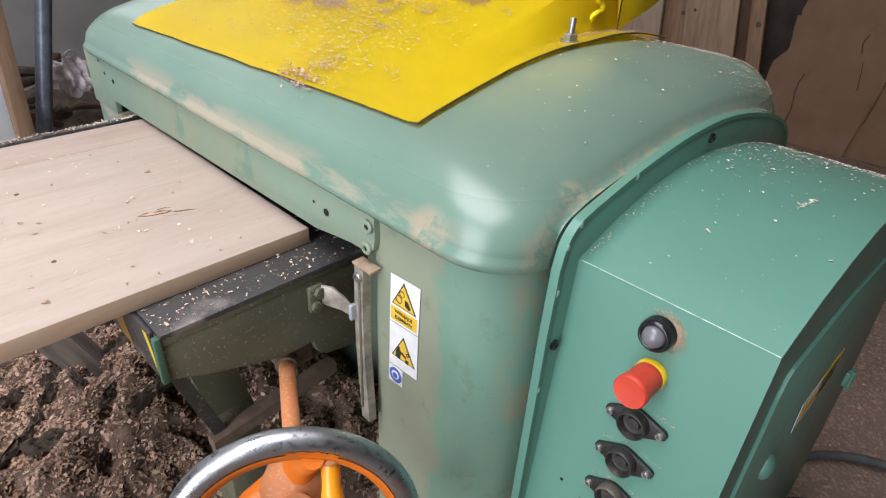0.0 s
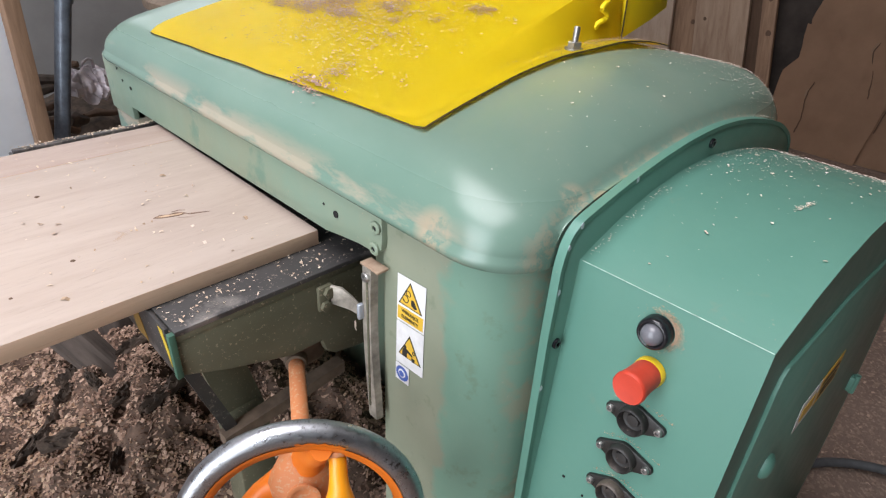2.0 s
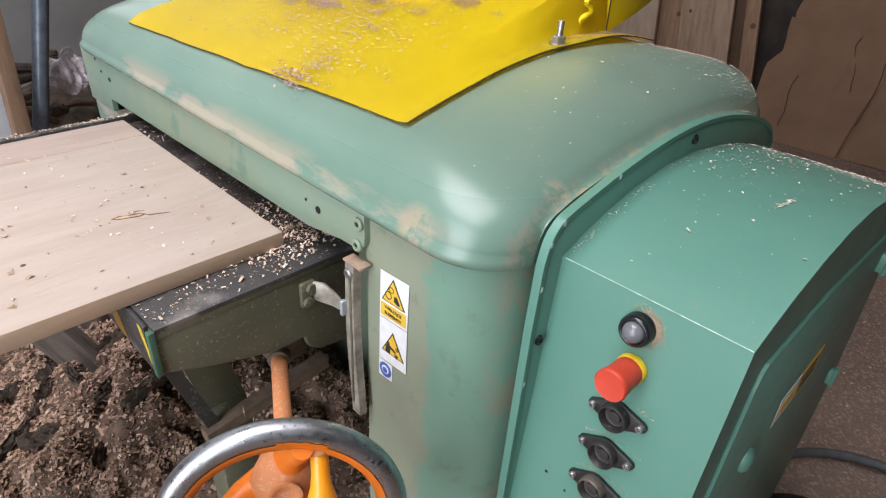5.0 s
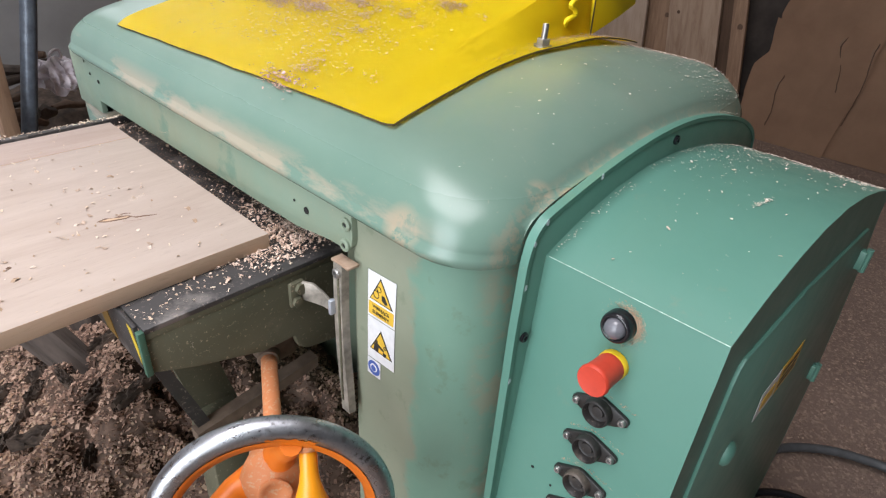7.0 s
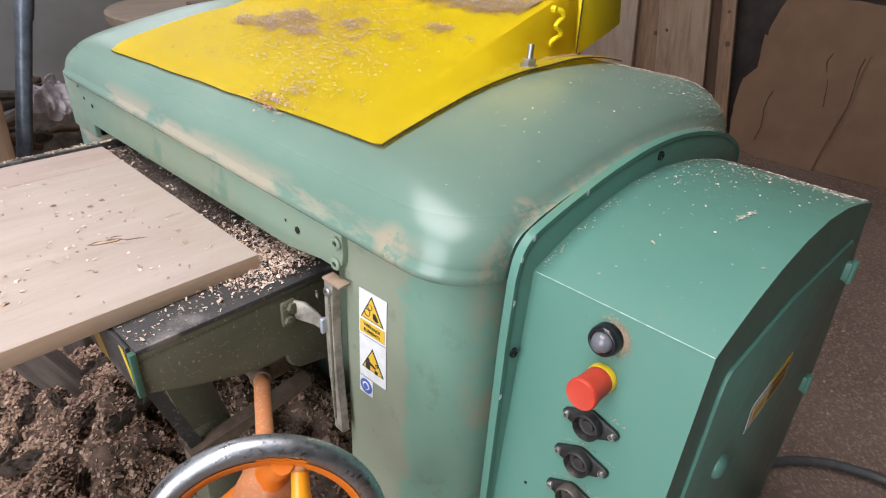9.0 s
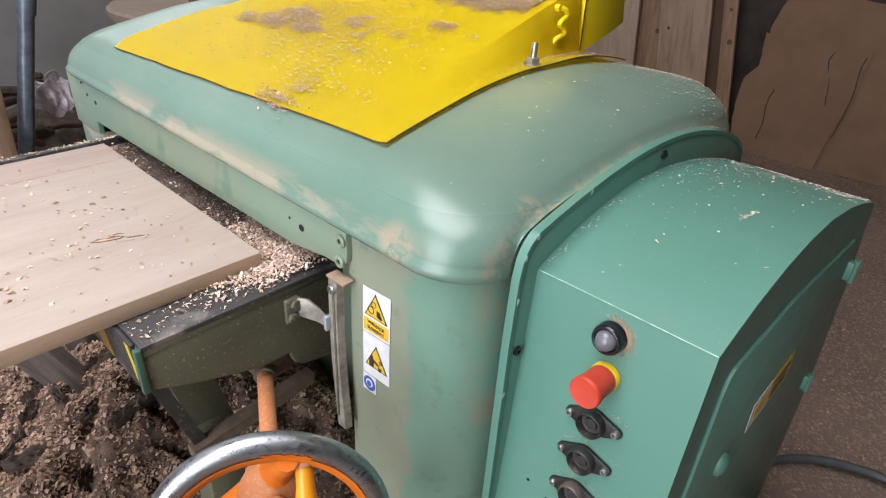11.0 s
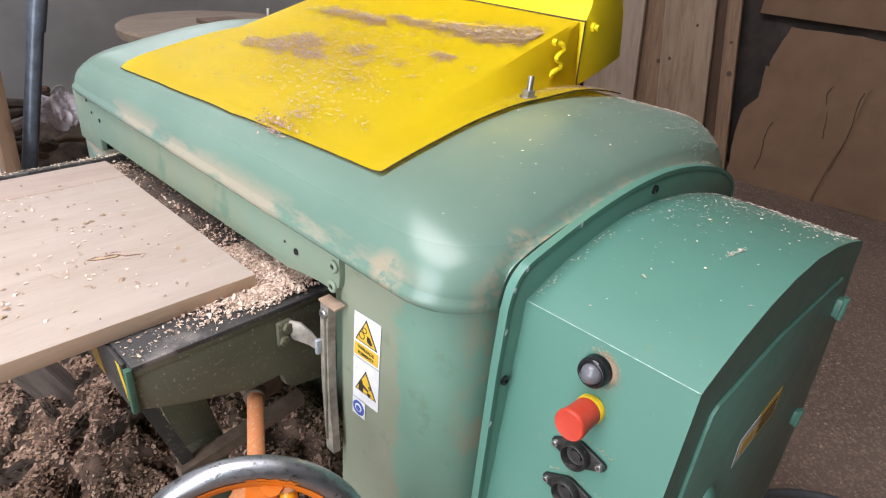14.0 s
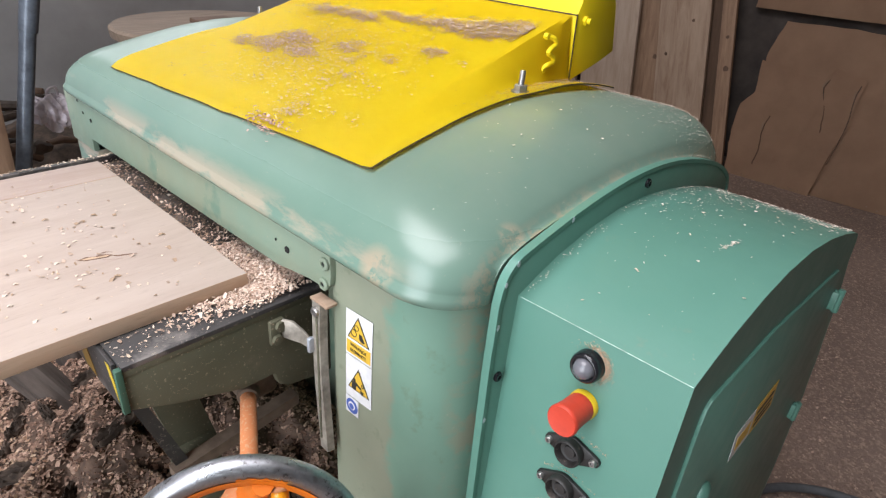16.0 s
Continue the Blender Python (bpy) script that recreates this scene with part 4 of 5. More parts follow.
def stickers(root):
    """Warning labels on the near column: y runs to the far end, so reading direction is -y."""
    X = 0.0036

    def sheet(name, pts, mat, parent, lift):
        return part(name, prism([(X - lift, y, z) for y, z in pts], (-0.0004, 0, 0)), mat, parent)

    def disc(y, z, r, mat, parent, lift, r0=0.0, name="symbol"):
        bm = lathe(((r, 0), (r, 0.0004), (r0, 0.0004), (r0, 0)), (X - lift, y, z), (-1, 0, 0), 24)
        return part(name, bm, mat, parent)

    s1 = sheet("warning_sticker", ((0.0955, 0.908), (0.0425, 0.911), (0.0445, 0.839), (0.0975, 0.836)), M_LABEL, root, 0.0006)
    s1["label"] = "white and yellow rotating parts warning sticker"
    s2 = sheet("warning_sticker", ((0.0975, 0.8345), (0.0445, 0.8375), (0.0450, 0.767), (0.0985, 0.764)), M_LABEL, root, 0.0006)
    s2["label"] = "white and yellow hand injury warning sticker"
    s3 = sheet("ear_protection_sticker", ((0.0990, 0.7625), (0.0720, 0.7635), (0.0725, 0.734), (0.0995, 0.733)), M_LABEL, root, 0.0006)
    for s, zc in ((s1, 0.8845), (s2, 0.801)):
        sheet("triangle_border", ((0.0930, zc - 0.0195), (0.0485, zc - 0.0180), (0.0710, zc + 0.0205)), M_LABEL_K, s, 0.0011)
        sheet("triangle_field", ((0.0900, zc - 0.0176), (0.0515, zc - 0.0163), (0.0709, zc + 0.0168)), M_LABEL_Y, s, 0.0016)
    disc(0.0735, 0.8875, 0.0045, M_LABEL_K, s1, 0.0021, 0.0036)
    disc(0.0790, 0.8775, 0.0060, M_LABEL_K, s1, 0.0021, 0.0048)
    sheet("symbol", ((0.068, 0.8815), (0.063, 0.8815), (0.057, 0.8725), (0.061, 0.8700), (0.068, 0.8730)), M_LABEL_K, s1, 0.0021)
    sheet("text_field", ((0.0945, 0.8605), (0.0465, 0.8632), (0.0470, 0.8425), (0.0955, 0.8398)), M_LABEL_Y, s1, 0.0011)
    turn = Matrix(((0, 0, -1, 0), (-1, 0, 0, 0), (0, 1, 0, 0), (0, 0, 0, 1)))
    for body, z in (("WIRUJĄCE", 0.8558), ("ELEMENTY", 0.8472)):
        text_mesh("lettering", body, 0.0068, Matrix.Translation((X - 0.0019, 0.0708, z)) @ turn, M_LABEL_K, s1)
    disc(0.0790, 0.8000, 0.0030, M_LABEL_K, s2, 0.0021)
    sheet("symbol", ((0.0835, 0.796), (0.0760, 0.798), (0.0640, 0.7935), (0.0640, 0.7905), (0.0745, 0.793), (0.0755, 0.783), (0.0845, 0.783)), M_LABEL_K, s2, 0.0021)
    sheet("symbol", ((0.066, 0.789), (0.059, 0.789), (0.061, 0.783), (0.065, 0.783)), M_LABEL_K, s2, 0.0021)
    disc(0.0615, 0.7985, 0.0030, M_LABEL_K, s2, 0.0021, 0.0016)
    disc(0.0855, 0.7482, 0.0122, M_LABEL_B, s3, 0.0011)
    disc(0.0855, 0.7490, 0.0070, M_LABEL, s3, 0.0016)
    disc(0.0855, 0.7485, 0.0048, M_LABEL_B, s3, 0.0021)


PLANER = planer()


# ---- the board on the table ----
M_PLANK_WARM_DARK = plain("knot_rim_wood", (0.17, 0.098, 0.062), 0.7, 0.0, 0.35, 60)
M_PLANK_WARM_KNOT = plain("knot_heart_wood", (0.52, 0.37, 0.25), 0.6, 0.0, 0.2, 60)
BOARD_Y0, BOARD_Y1, BOARD_END = 0.2725, 0.832, 0.004
KNOT_A, KNOT_B = (-0.159, 0.453), (-0.092, 0.424)


def board():
    root = tagged(new("wide_board"), "pale planed board with a dark knot on the planer table", "board")
    x0 = -0.92
    cuts = [BOARD_Y0, 0.735, BOARD_Y1]
    for a, b in zip(cuts, cuts[1:]):
        bm = block(x0, BOARD_END, a + 0.0008, b - 0.0008, 0.869, 0.8925, 0.0008)
        bm.normal_update()
        for f in bm.faces:
            f.material_index = 1 if max(abs(f.normal.x), abs(f.normal.y)) > 0.7 else 0
        part("plank", bm, (M_BOARD if a < 0.7 else M_BOARD_FAR, M_BOARD_EDGE), root)
    # knot: pale splinter between thin dark cracks
    ends = Vector(KNOT_A), Vector(KNOT_B)
    mid, run = (ends[0] + ends[1]) * 0.5, (ends[1] - ends[0])
    side = Vector((-run.y, run.x)).normalized() * 1.55

    def on_board(u, v):
        p = mid + run * u + side * v
        return p.x, p.y

    def leaf(name, pts, lift, mat, label=""):
        part(name, prism([on_board(u, v) + (0.8925 + lift,) for u, v in pts], (0, 0, 0.0005)), mat, root, label)

    leaf("knot", ((-0.50, -0.001), (-0.36, 0.0042), (-0.22, 0.0030), (-0.10, 0.0058), (0.04, 0.0050), (0.12, 0.0026), (0.02, -0.0010), (-0.16, -0.0022), (-0.34, -0.0030)), 0.0001, M_PLANK_WARM_DARK, "brown split knot")
    leaf("knot_heart", ((-0.44, -0.0005), (-0.30, 0.0022), (-0.12, 0.0018), (0.06, 0.0034), (0.02, 0.0004), (-0.16, -0.0010), (-0.32, -0.0018)), 0.0004, M_PLANK_WARM_KNOT, "pale splinter")
    leaf("crack", ((0.10, 0.0020), (0.22, 0.0008), (0.36, 0.0012), (0.56, 0.0), (0.34, -0.0006), (0.20, -0.0012)), 0.0001, M_PLANK_WARM_DARK)
    leaf("crack", ((-0.06, -0.0042), (0.10, -0.0056), (0.30, -0.0058), (0.12, -0.0064), (-0.04, -0.0054)), 0.0001, M_BOARD_FAR)
    leaf("crack", ((-0.16, 0.0074), (-0.02, 0.0098), (0.10, 0.0088), (-0.02, 0.0108), (-0.14, 0.0086)), 0.0001, M_PLANK_WARM_DARK)
    for x, y, r in ((-0.281, 0.402, 0.0032), (-0.264, 0.627, 0.0036), (-0.43, 0.53, 0.003), (-0.36, 0.36, 0.0022)):
        part("pin_knot", lathe(((r, 0.0), (r * 0.8, 0.0007), (0.0, 0.0009)), (x, y, 0.8926), (0, 0, 1), 10), M_PLANK_DARK, root)
    return root


BOARD = board()


# ---- shavings ----
def flake(rng, size, flat=1.0, tilt=0.0):
    """Corners of one curled shaving round the origin."""
    a = rng.uniform(0, 2 * math.pi)
    l, w = size * rng.uniform(0.6, 1.45), size * rng.uniform(0.3, 0.8)
    c, s = math.cos(a), math.sin(a)
    curl = size * rng.uniform(0.05, 0.45) * flat
    tip = rng.uniform(-0.3, 0.5) * size * flat
    pts = [(-l / 2, -w / 2, 0.0), (0.0, -w / 2, curl), (l / 2, -w / 3, tip * 0.5), (l / 2, w / 3, tip), (0.0, w / 2, curl * 1.2), (-l / 2, w / 2, 0.1 * size)]
    if tilt:
        g = rng.gauss(0.0, tilt)
        cg, sg = math.cos(g), math.sin(g)
        pts = [(x * cg - z * sg, y, x * sg + z * cg) for x, y, z in pts]
    return [Vector((x * c - y * s, x * s + y * c, z)) for x, y, z in pts]


def scatter(name, spots, size, material, label, seed, parent=None, flat=1.0, tilt=0.0):
    rng = random.Random(seed)
    verts, faces = [], []
    for p in spots:
        n = len(verts)
        f = flake(rng, size * rng.choice((0.35, 0.5, 0.7, 0.9, 1.0, 1.2, 1.6)), flat, tilt)
        verts += [(p[0] + v.x, p[1] + v.y, p[2] + v.z + 0.0008) for v in f]
        faces += [(n, n + 1, n + 4, n + 5), (n + 1, n + 2, n + 3, n + 4)]
    me = bpy.data.meshes.new(name)
    me.from_pydata(verts, [], faces)
    me.materials.append(material)
    ob = new(name, me)
    if parent:
        ob.parent = parent
    else:
        tagged(ob, label, "wood shavings", kind="stuff")
    return ob


def shavings_on_machine():
    rng = random.Random(4)

    def sheet_z(x, y):
        z = hood_z(x, y) + 0.0065
        e0 = 0.055 - 0.030 * (y - 0.109) / 0.739
        if 0.19 < y < 0.785 and e0 < x < 0.545:
            z0 = hood_z(e0, y) + 0.0045
            z = max(z, z0 + (1.222 - z0) * (x - e0) / (0.545 - e0))
        return z

    # drifts on the yellow sheet: centre, half length along x and y, weight
    blobs = ((0.217, 0.684, 0.022, 0.030, 0.8), (0.230, 0.617, 0.022, 0.045, 1.0), (0.266, 0.584, 0.024, 0.050, 1.0), (0.232, 0.522, 0.016, 0.045, 0.95),
             (0.286, 0.447, 0.020, 0.030, 0.8), (0.256, 0.401, 0.014, 0.022, 0.75), (0.204, 0.352, 0.012, 0.020, 0.6), (0.178, 0.383, 0.010, 0.016, 0.7),
             (0.274, 0.328, 0.010, 0.022, 0.55), (0.331, 0.287, 0.012, 0.030, 0.8), (0.129, 0.507, 0.009, 0.014, 0.55), (0.098, 0.610, 0.010, 0.030, 0.45),
             (0.088, 0.335, 0.018, 0.020, 0.6), (0.114, 0.338, 0.010, 0.012, 0.6), (0.388, 0.646, 0.020, 0.060, 0.95), (0.392, 0.560, 0.018, 0.070, 0.95),
             (0.418, 0.455, 0.016, 0.070, 0.85), (0.424, 0.345, 0.022, 0.060, 1.0), (0.436, 0.272, 0.030, 0.045, 1.3), (0.452, 0.222, 0.026, 0.035, 1.3),
             (0.320, 0.223, 0.008, 0.012, 0.5))

    def drift(x, y):
        d = max(w * math.exp(-((x - a) / (rx * 1.3)) ** 2 - ((y - b) / (ry * 1.3)) ** 2) for a, b, rx, ry, w in blobs)
        return d + 0.38 * noise.noise((x * 60, y * 38, 5.0)) + 0.25 * noise.noise((x * 150, y * 110, 2.0))

    dust, pale, loose = [], [], []
    while len(dust) < 24000:
        x, y = rng.uniform(0.07, 0.545), rng.uniform(0.195, 0.78)
        d = drift(x, y)
        if d > rng.uniform(0.34, 0.80):
            dust.append((x, y, sheet_z(x, y) + 0.0006 + rng.uniform(0, 0.0014) * min(1.0, d)))
    while len(pale) < 1500:
        x, y = rng.uniform(0.07, 0.545), rng.uniform(0.195, 0.78)
        if drift(x - 0.006, y) > rng.uniform(0.55, 0.9) and (x > 0.36 or rng.random() < 0.5):
            pale.append((x, y, sheet_z(x, y) + 0.003))
    while len(loose) < 3200:
        x, y = rng.uniform(0.065, 0.50), rng.uniform(0.2, 0.77)
        lean = 0.75 * math.exp(-((x - 0.26) / 0.13) ** 2 - ((y - 0.47) / 0.19) ** 2) + 0.35 * math.exp(-((x - 0.11) / 0.06) ** 2 - ((y - 0.35) / 0.07) ** 2)
        if lean + 0.45 * noise.noise((x * 30, y * 20, 7.0)) > rng.uniform(0.12, 1.05):
            loose.append((x, y, sheet_z(x, y) + 0.001))
    scatter("sheet_shavings", dust, 0.0020, M_CHIP_RED, "reddish-brown sawdust drifted in patches on the yellow cover", 11, flat=0.2)
    scatter("sheet_shavings", loose, 0.0031, M_CHIP_RED, "loose brown shavings strewn over the yellow cover", 18, flat=0.2)
    scatter("sheet_shavings", pale, 0.0036, M_CHIP_PALE, "pale shavings lying on the sawdust of the yellow cover", 19, flat=0.5)
    wing = []
    for _ in range(1600):
        x, y = rng.gauss(0.44, 0.08), rng.uniform(0.112, 0.160)
        if 0.2 < x < 0.60:
            wing.append((x, y, hood_z(x, y) + 0.0062 + (0.006 * math.exp(-((x - 0.5) / 0.09) ** 2) if y < 0.14 else 0.0)))
    scatter("sheet_shavings", wing, 0.0012, M_CHIP, "fine pale dust on the flat wing of the yellow cover", 21, flat=0.2)
    # a small drift on the front edge of the sheet, and loose bits on the hood
    spots = []
    for _ in range(260):
        y, x = rng.gauss(0.345, 0.03), rng.gauss(0.052, 0.008)
        spots.append((x, y, hood_z(x, y) + 0.003 + (0.004 if x > 0.05 else 0)))
    scatter("edge_shavings", spots, 0.0036, M_CHIP_RED, "small drift of brown sawdust on the hood edge", 12)
    spots = []
    for _ in range(38):
        x, y = rng.uniform(0.05, 0.5), rng.uniform(-0.07, 0.11)
        spots.append((x, y, hood_z(x, y) + 0.001))
    for _ in range(260):
        x, y = rng.gauss(0.56, 0.07), rng.gauss(0.02, 0.05)
        if y < 0.112 and y > -0.08 and x < 0.66:
            spots.append((x, y, hood_z(x, y) + 0.001))
    while len(spots) < 1500:
        x, y = rng.gauss(0.61, 0.05), rng.uniform(-0.085, 0.16)
        if 0.42 < x < 0.69:
            spots.append((x, y, hood_z(x, y) + 0.001))
    scatter("hood_shavings", spots, 0.0017, M_CHIP_WHITE, "pale wood shavings scattered on the green hood", 13, flat=0.25)
    spots = []
    top = BOX_TOP[:10]
    for _ in range(45):
        x, y = rng.uniform(0.1, 0.62), rng.uniform(-0.31, -0.106)
        spots.append((x, y, interp(x, top) + 0.001))
    for _ in range(190):
        y = -0.108 - abs(rng.gauss(0, 0.05))
        x = 0.40 + rng.gauss(0.02, 0.07) + 0.3 * (y + 0.108)
        if y > -0.31:
            spots.append((x, y, interp(x, top) + 0.001))
    while len(spots) < 950:
        x, y = 0.655 - abs(rng.gauss(0, 0.07)), rng.uniform(-0.314, -0.104)
        if x > 0.3 and noise.noise((x * 20, y * 20, 1.0)) > rng.uniform(-0.6, 0.3):
            spots.append((x, y, interp(x, top) + 0.001))
    for _ in range(160):
        x = rng.uniform(0.1, 0.6)
        spots.append((x, -0.105 - abs(rng.gauss(0, 0.004)), interp(x, top) + 0.001))
    for k in range(46):
        u = rng.uniform(0, 1)
        spots.append((0.290 + 0.040 * u + rng.gauss(0, 0.002), -0.238 - 0.008 * u + rng.gauss(0, 0.002), interp(0.290 + 0.04 * u, top) + 0.001))
    scatter("box_shavings", spots, 0.0019, M_CHIP_WHITE, "pale wood shavings on the drive box top", 14, flat=0.25)
    spots = []
    for _ in range(34):
        x, y = rng.uniform(0.16, 0.62), rng.uniform(-0.05, 0.105)
        spots.append((x, y, hood_z(x, y) + 0.001))
    for _ in range(30):
        x, y = rng.uniform(0.14, 0.6), rng.uniform(-0.30, -0.108)
        spots.append((x, y, interp(x, top) + 0.001))
    scatter("hood_shavings", spots, 0.0035, M_CHIP_WHITE, "larger pale shavings lying singly on the green paint", 20, flat=0.4)
    # dust caught round the pilot lamp and on the switches
    spots = []
    for _ in range(1500):
        a, r = rng.gauss(0.45, 0.75), 0.0185 + abs(rng.gauss(0, 0.0040))
        y, z = -0.2035 - r * math.cos(a), 0.950 + r * math.sin(a)
        spots.append((0.0935 - (0.984 - z) * 0.065, y, z))
    for zc in (0.837, 0.781, 0.7235):
        for _ in range(120):
            y = -0.209 + rng.uniform(-0.04, 0.03)
            z = zc - 0.12 * (y + 0.209) + 0.011 + 0.010 * (1 - abs(y + 0.209) / 0.04) + abs(rng.gauss(0, 0.002))
            spots.append((0.0935 - (0.984 - z) * 0.065, y, z))
    scatter("panel_dust", spots, 0.0009, M_CHIP, "fine sawdust caught round the panel fittings", 17)
    # along the far rail and the table side
    spots = [(rng.uniform(-0.24, 0.02), 0.880 + rng.gauss(0, 0.004), 0.8835) for _ in range(230)]
    scatter("rail_shavings", spots, 0.0034, M_CHIP_PALE, "wood shavings along the dark table rail", 15)
    spots = []
    for _ in range(120):
        x = rng.uniform(-0.235, 0.02)
        spots.append((x, rng.uniform(0.216, 0.275), 0.8685))
    for _ in range(40):
        spots.append((rng.uniform(0.006, 0.05), rng.uniform(0.22, 0.8), 0.8685))
    scatter("table_shavings", spots, 0.0032, M_CHIP_PALE, "pale shavings on the dark steel table", 16)


M_CHIP_WHITE = chips_material("whitish_shavings", (0.80, 0.75, 0.67), (0.72, 0.64, 0.54), (0.58, 0.47, 0.37))
M_CHIP_RED = chips_material("reddish_sawdust", (0.60, 0.42, 0.36), (0.46, 0.295, 0.24), (0.29, 0.172, 0.138))
shavings_on_machine()


# ---- heap of old shavings and bark under the table ----
def heap_z(x, y):
    h = 0.27 * math.exp(-((x + 0.10) / 0.36) ** 2 - ((y - 0.86) / 0.42) ** 2)
    h += 0.16 * math.exp(-((x - 0.22) / 0.22) ** 2 - ((y - 0.55) / 0.35) ** 2)
    h += 0.05 * math.exp(-((x + 0.55) / 0.4) ** 2 - ((y - 1.3) / 0.6) ** 2)
    k = min(1.0, h / 0.06)
    crag = abs(noise.noise((x * 5.5 + 2.0, y * 5.5, 2.0)))
    return h + k * (0.050 * noise.noise((x * 7, y * 7, 4)) + 0.034 * noise.noise((x * 17, y * 17, 9)) + 0.014 * noise.noise((x * 42, y * 42, 3)) - 0.075 * max(0.0, 0.22 - crag) / 0.22) - 0.012 + 0.012 * k


def heap():
    n = 170
    rows = [[Vector((-1.3 + 1.69 * i / n, 0.128 + 2.0 * j / n, heap_z(-1.3 + 1.69 * i / n, 0.128 + 2.0 * j / n))) for i in range(n + 1)] for j in range(n + 1)]
    ob = link("shavings_heap", grid_mesh(rows), M_HEAP, smooth=True)
    tagged(ob, "heap of old dark wood shavings on the floor under the table", "shavings heap", kind="stuff")
    rng = random.Random(21)
    dark, mid = [], []
    while len(dark) < 52000:
        x, y = rng.uniform(-0.75, 0.38), rng.uniform(0.14, 1.7)
        z = heap_z(x, y)
        if z > 0.02 or rng.random() < 0.35:
            dark.append((x, y, max(z, 0.0) + 0.001))
    while len(mid) < 30000:
        x, y = rng.uniform(-0.9, 0.38), rng.uniform(0.14, 1.9)
        if noise.noise((x * 3, y * 3, 8)) + (0.40 if x < -0.26 else -0.08) > rng.uniform(-0.3, 0.4):
            mid.append((x, y, max(heap_z(x, y), 0.0) + 0.002))
    scatter("old_shavings", dark, 0.0090, M_CHIP_DARK, "dark old wood shavings covering the heap", 22, tilt=0.55)
    scatter("fresh_shavings", mid, 0.0072, M_CHIP, "fresh brown wood shavings fallen on the heap", 23, tilt=0.5)


def bark_piece(x, y, length, width, turn, tilt, seed):
    rng = random.Random(seed)
    bm = bmesh.new()
    n, m = 20, 10
    top, bot = [], []
    for j in range(m + 1):
        for i in range(n + 1):
            u, v = i / n - 0.5, j / m - 0.5
            w = width * (1 - 0.5 * abs(2 * u) ** 2) * (0.8 + 0.4 * noise.noise((u * 4 + seed, 0, 1)))
            px, py = u * length + 0.012 * noise.noise((u * 6, v * 6, seed)), v * w
            pz = -0.35 * width * (2 * v) ** 2 * 0.5 + 0.016 * noise.noise((u * 9, v * 9, seed + 3.3)) + 0.009 * noise.noise((u * 24, v * 14, seed + 7.1))
            top.append(bm.verts.new((px, py, pz + 0.008)))
            bot.append(bm.verts.new((px, py * 0.92, pz - 0.006)))
    def at(g, i, j):
        return g[j * (n + 1) + i]
    for j in range(m):
        for i in range(n):
            bm.faces.new((at(top, i, j), at(top, i + 1, j), at(top, i + 1, j + 1), at(top, i, j + 1)))
            bm.faces.new((at(bot, i, j), at(bot, i, j + 1), at(bot, i + 1, j + 1), at(bot, i + 1, j)))
    for j in range(m):
        for i in (0, n):
            bm.faces.new((at(top, i, j), at(top, i, j + 1), at(bot, i, j + 1), at(bot, i, j)))
    for i in range(n):
        for j in (0, m):
            bm.faces.new((at(top, i, j), at(bot, i, j), at(bot, i + 1, j), at(top, i + 1, j)))
    ob = link("bark_piece", bm, M_BARK, smooth=False)
    tagged(ob, "dark curled slab of bark lying on the shavings heap", "bark", "bark pieces on the heap")
    ob.matrix_world = pose(x, y, heap_z(x, y) + 0.008, tilt, rng.uniform(-12, 12), turn)
    return ob


def bark_and_offcuts():
    rng = random.Random(31)
    spots = [(-0.27, 1.06), (-0.33, 1.15), (-0.14, 0.98), (-0.38, 1.0), (-0.22, 1.0), (-0.17, 0.90), (-0.24, 0.80), (-0.10, 0.82), (-0.30, 0.90), (-0.11, 1.08), (-0.33, 1.04), (-0.24, 1.12)]
    for k, (x, y) in enumerate(spots):
        bark_piece(x, y, rng.uniform(0.08, 0.17), rng.uniform(0.03, 0.055), rng.uniform(-60, 60) + 40, rng.uniform(-25, 25), 40 + k)
    # weathered post end stuck in the heap
    n = 28
    rings = []
    for j in range(25):
        h = -0.06 + 0.48 * j / 24
        ring = []
        for i in range(n):
            a = 2 * math.pi * i / n
            r = 0.036 + 0.014 * noise.noise((math.cos(a) * 2.2, math.sin(a) * 2.2, h * 3)) + 0.008 * noise.noise((math.cos(a) * 7, math.sin(a) * 7, h * 5)) - 0.005 * (i % 5 == 0)
            ring.append(Vector((r * 1.15 * math.cos(a), r * 0.9 * math.sin(a), h + 0.03 * noise.noise((math.cos(a) * 3, math.sin(a) * 3, 5.0)) * (j == 0))))
        rings.append(ring + [ring[0]])
    bm = grid_mesh(rings)
    bmesh.ops.remove_doubles(bm, verts=list(bm.verts), dist=0.0001)
    bmesh.ops.holes_fill(bm, edges=[e for e in bm.edges if e.is_boundary], sides=0)
    ob = link("weathered_stump", bm, M_STUMP)
    tagged(ob, "weathered dark wooden post end stuck in the heap", "post")
    ob.matrix_world = Matrix.Translation((-0.150, 1.02, 0.16)) @ pose(0, 0, 0, -40, -22, 10)
    ob = link("stone_block", block(-0.06, 0.06, -0.05, 0.05, 0.0, 0.16, 0.012, 3), M_STUMP)
    tagged(ob, "grey weathered wood block behind the heap", "block")
    ob.matrix_world = pose(-0.03, 1.42, 0.0, 0, 0, 25)


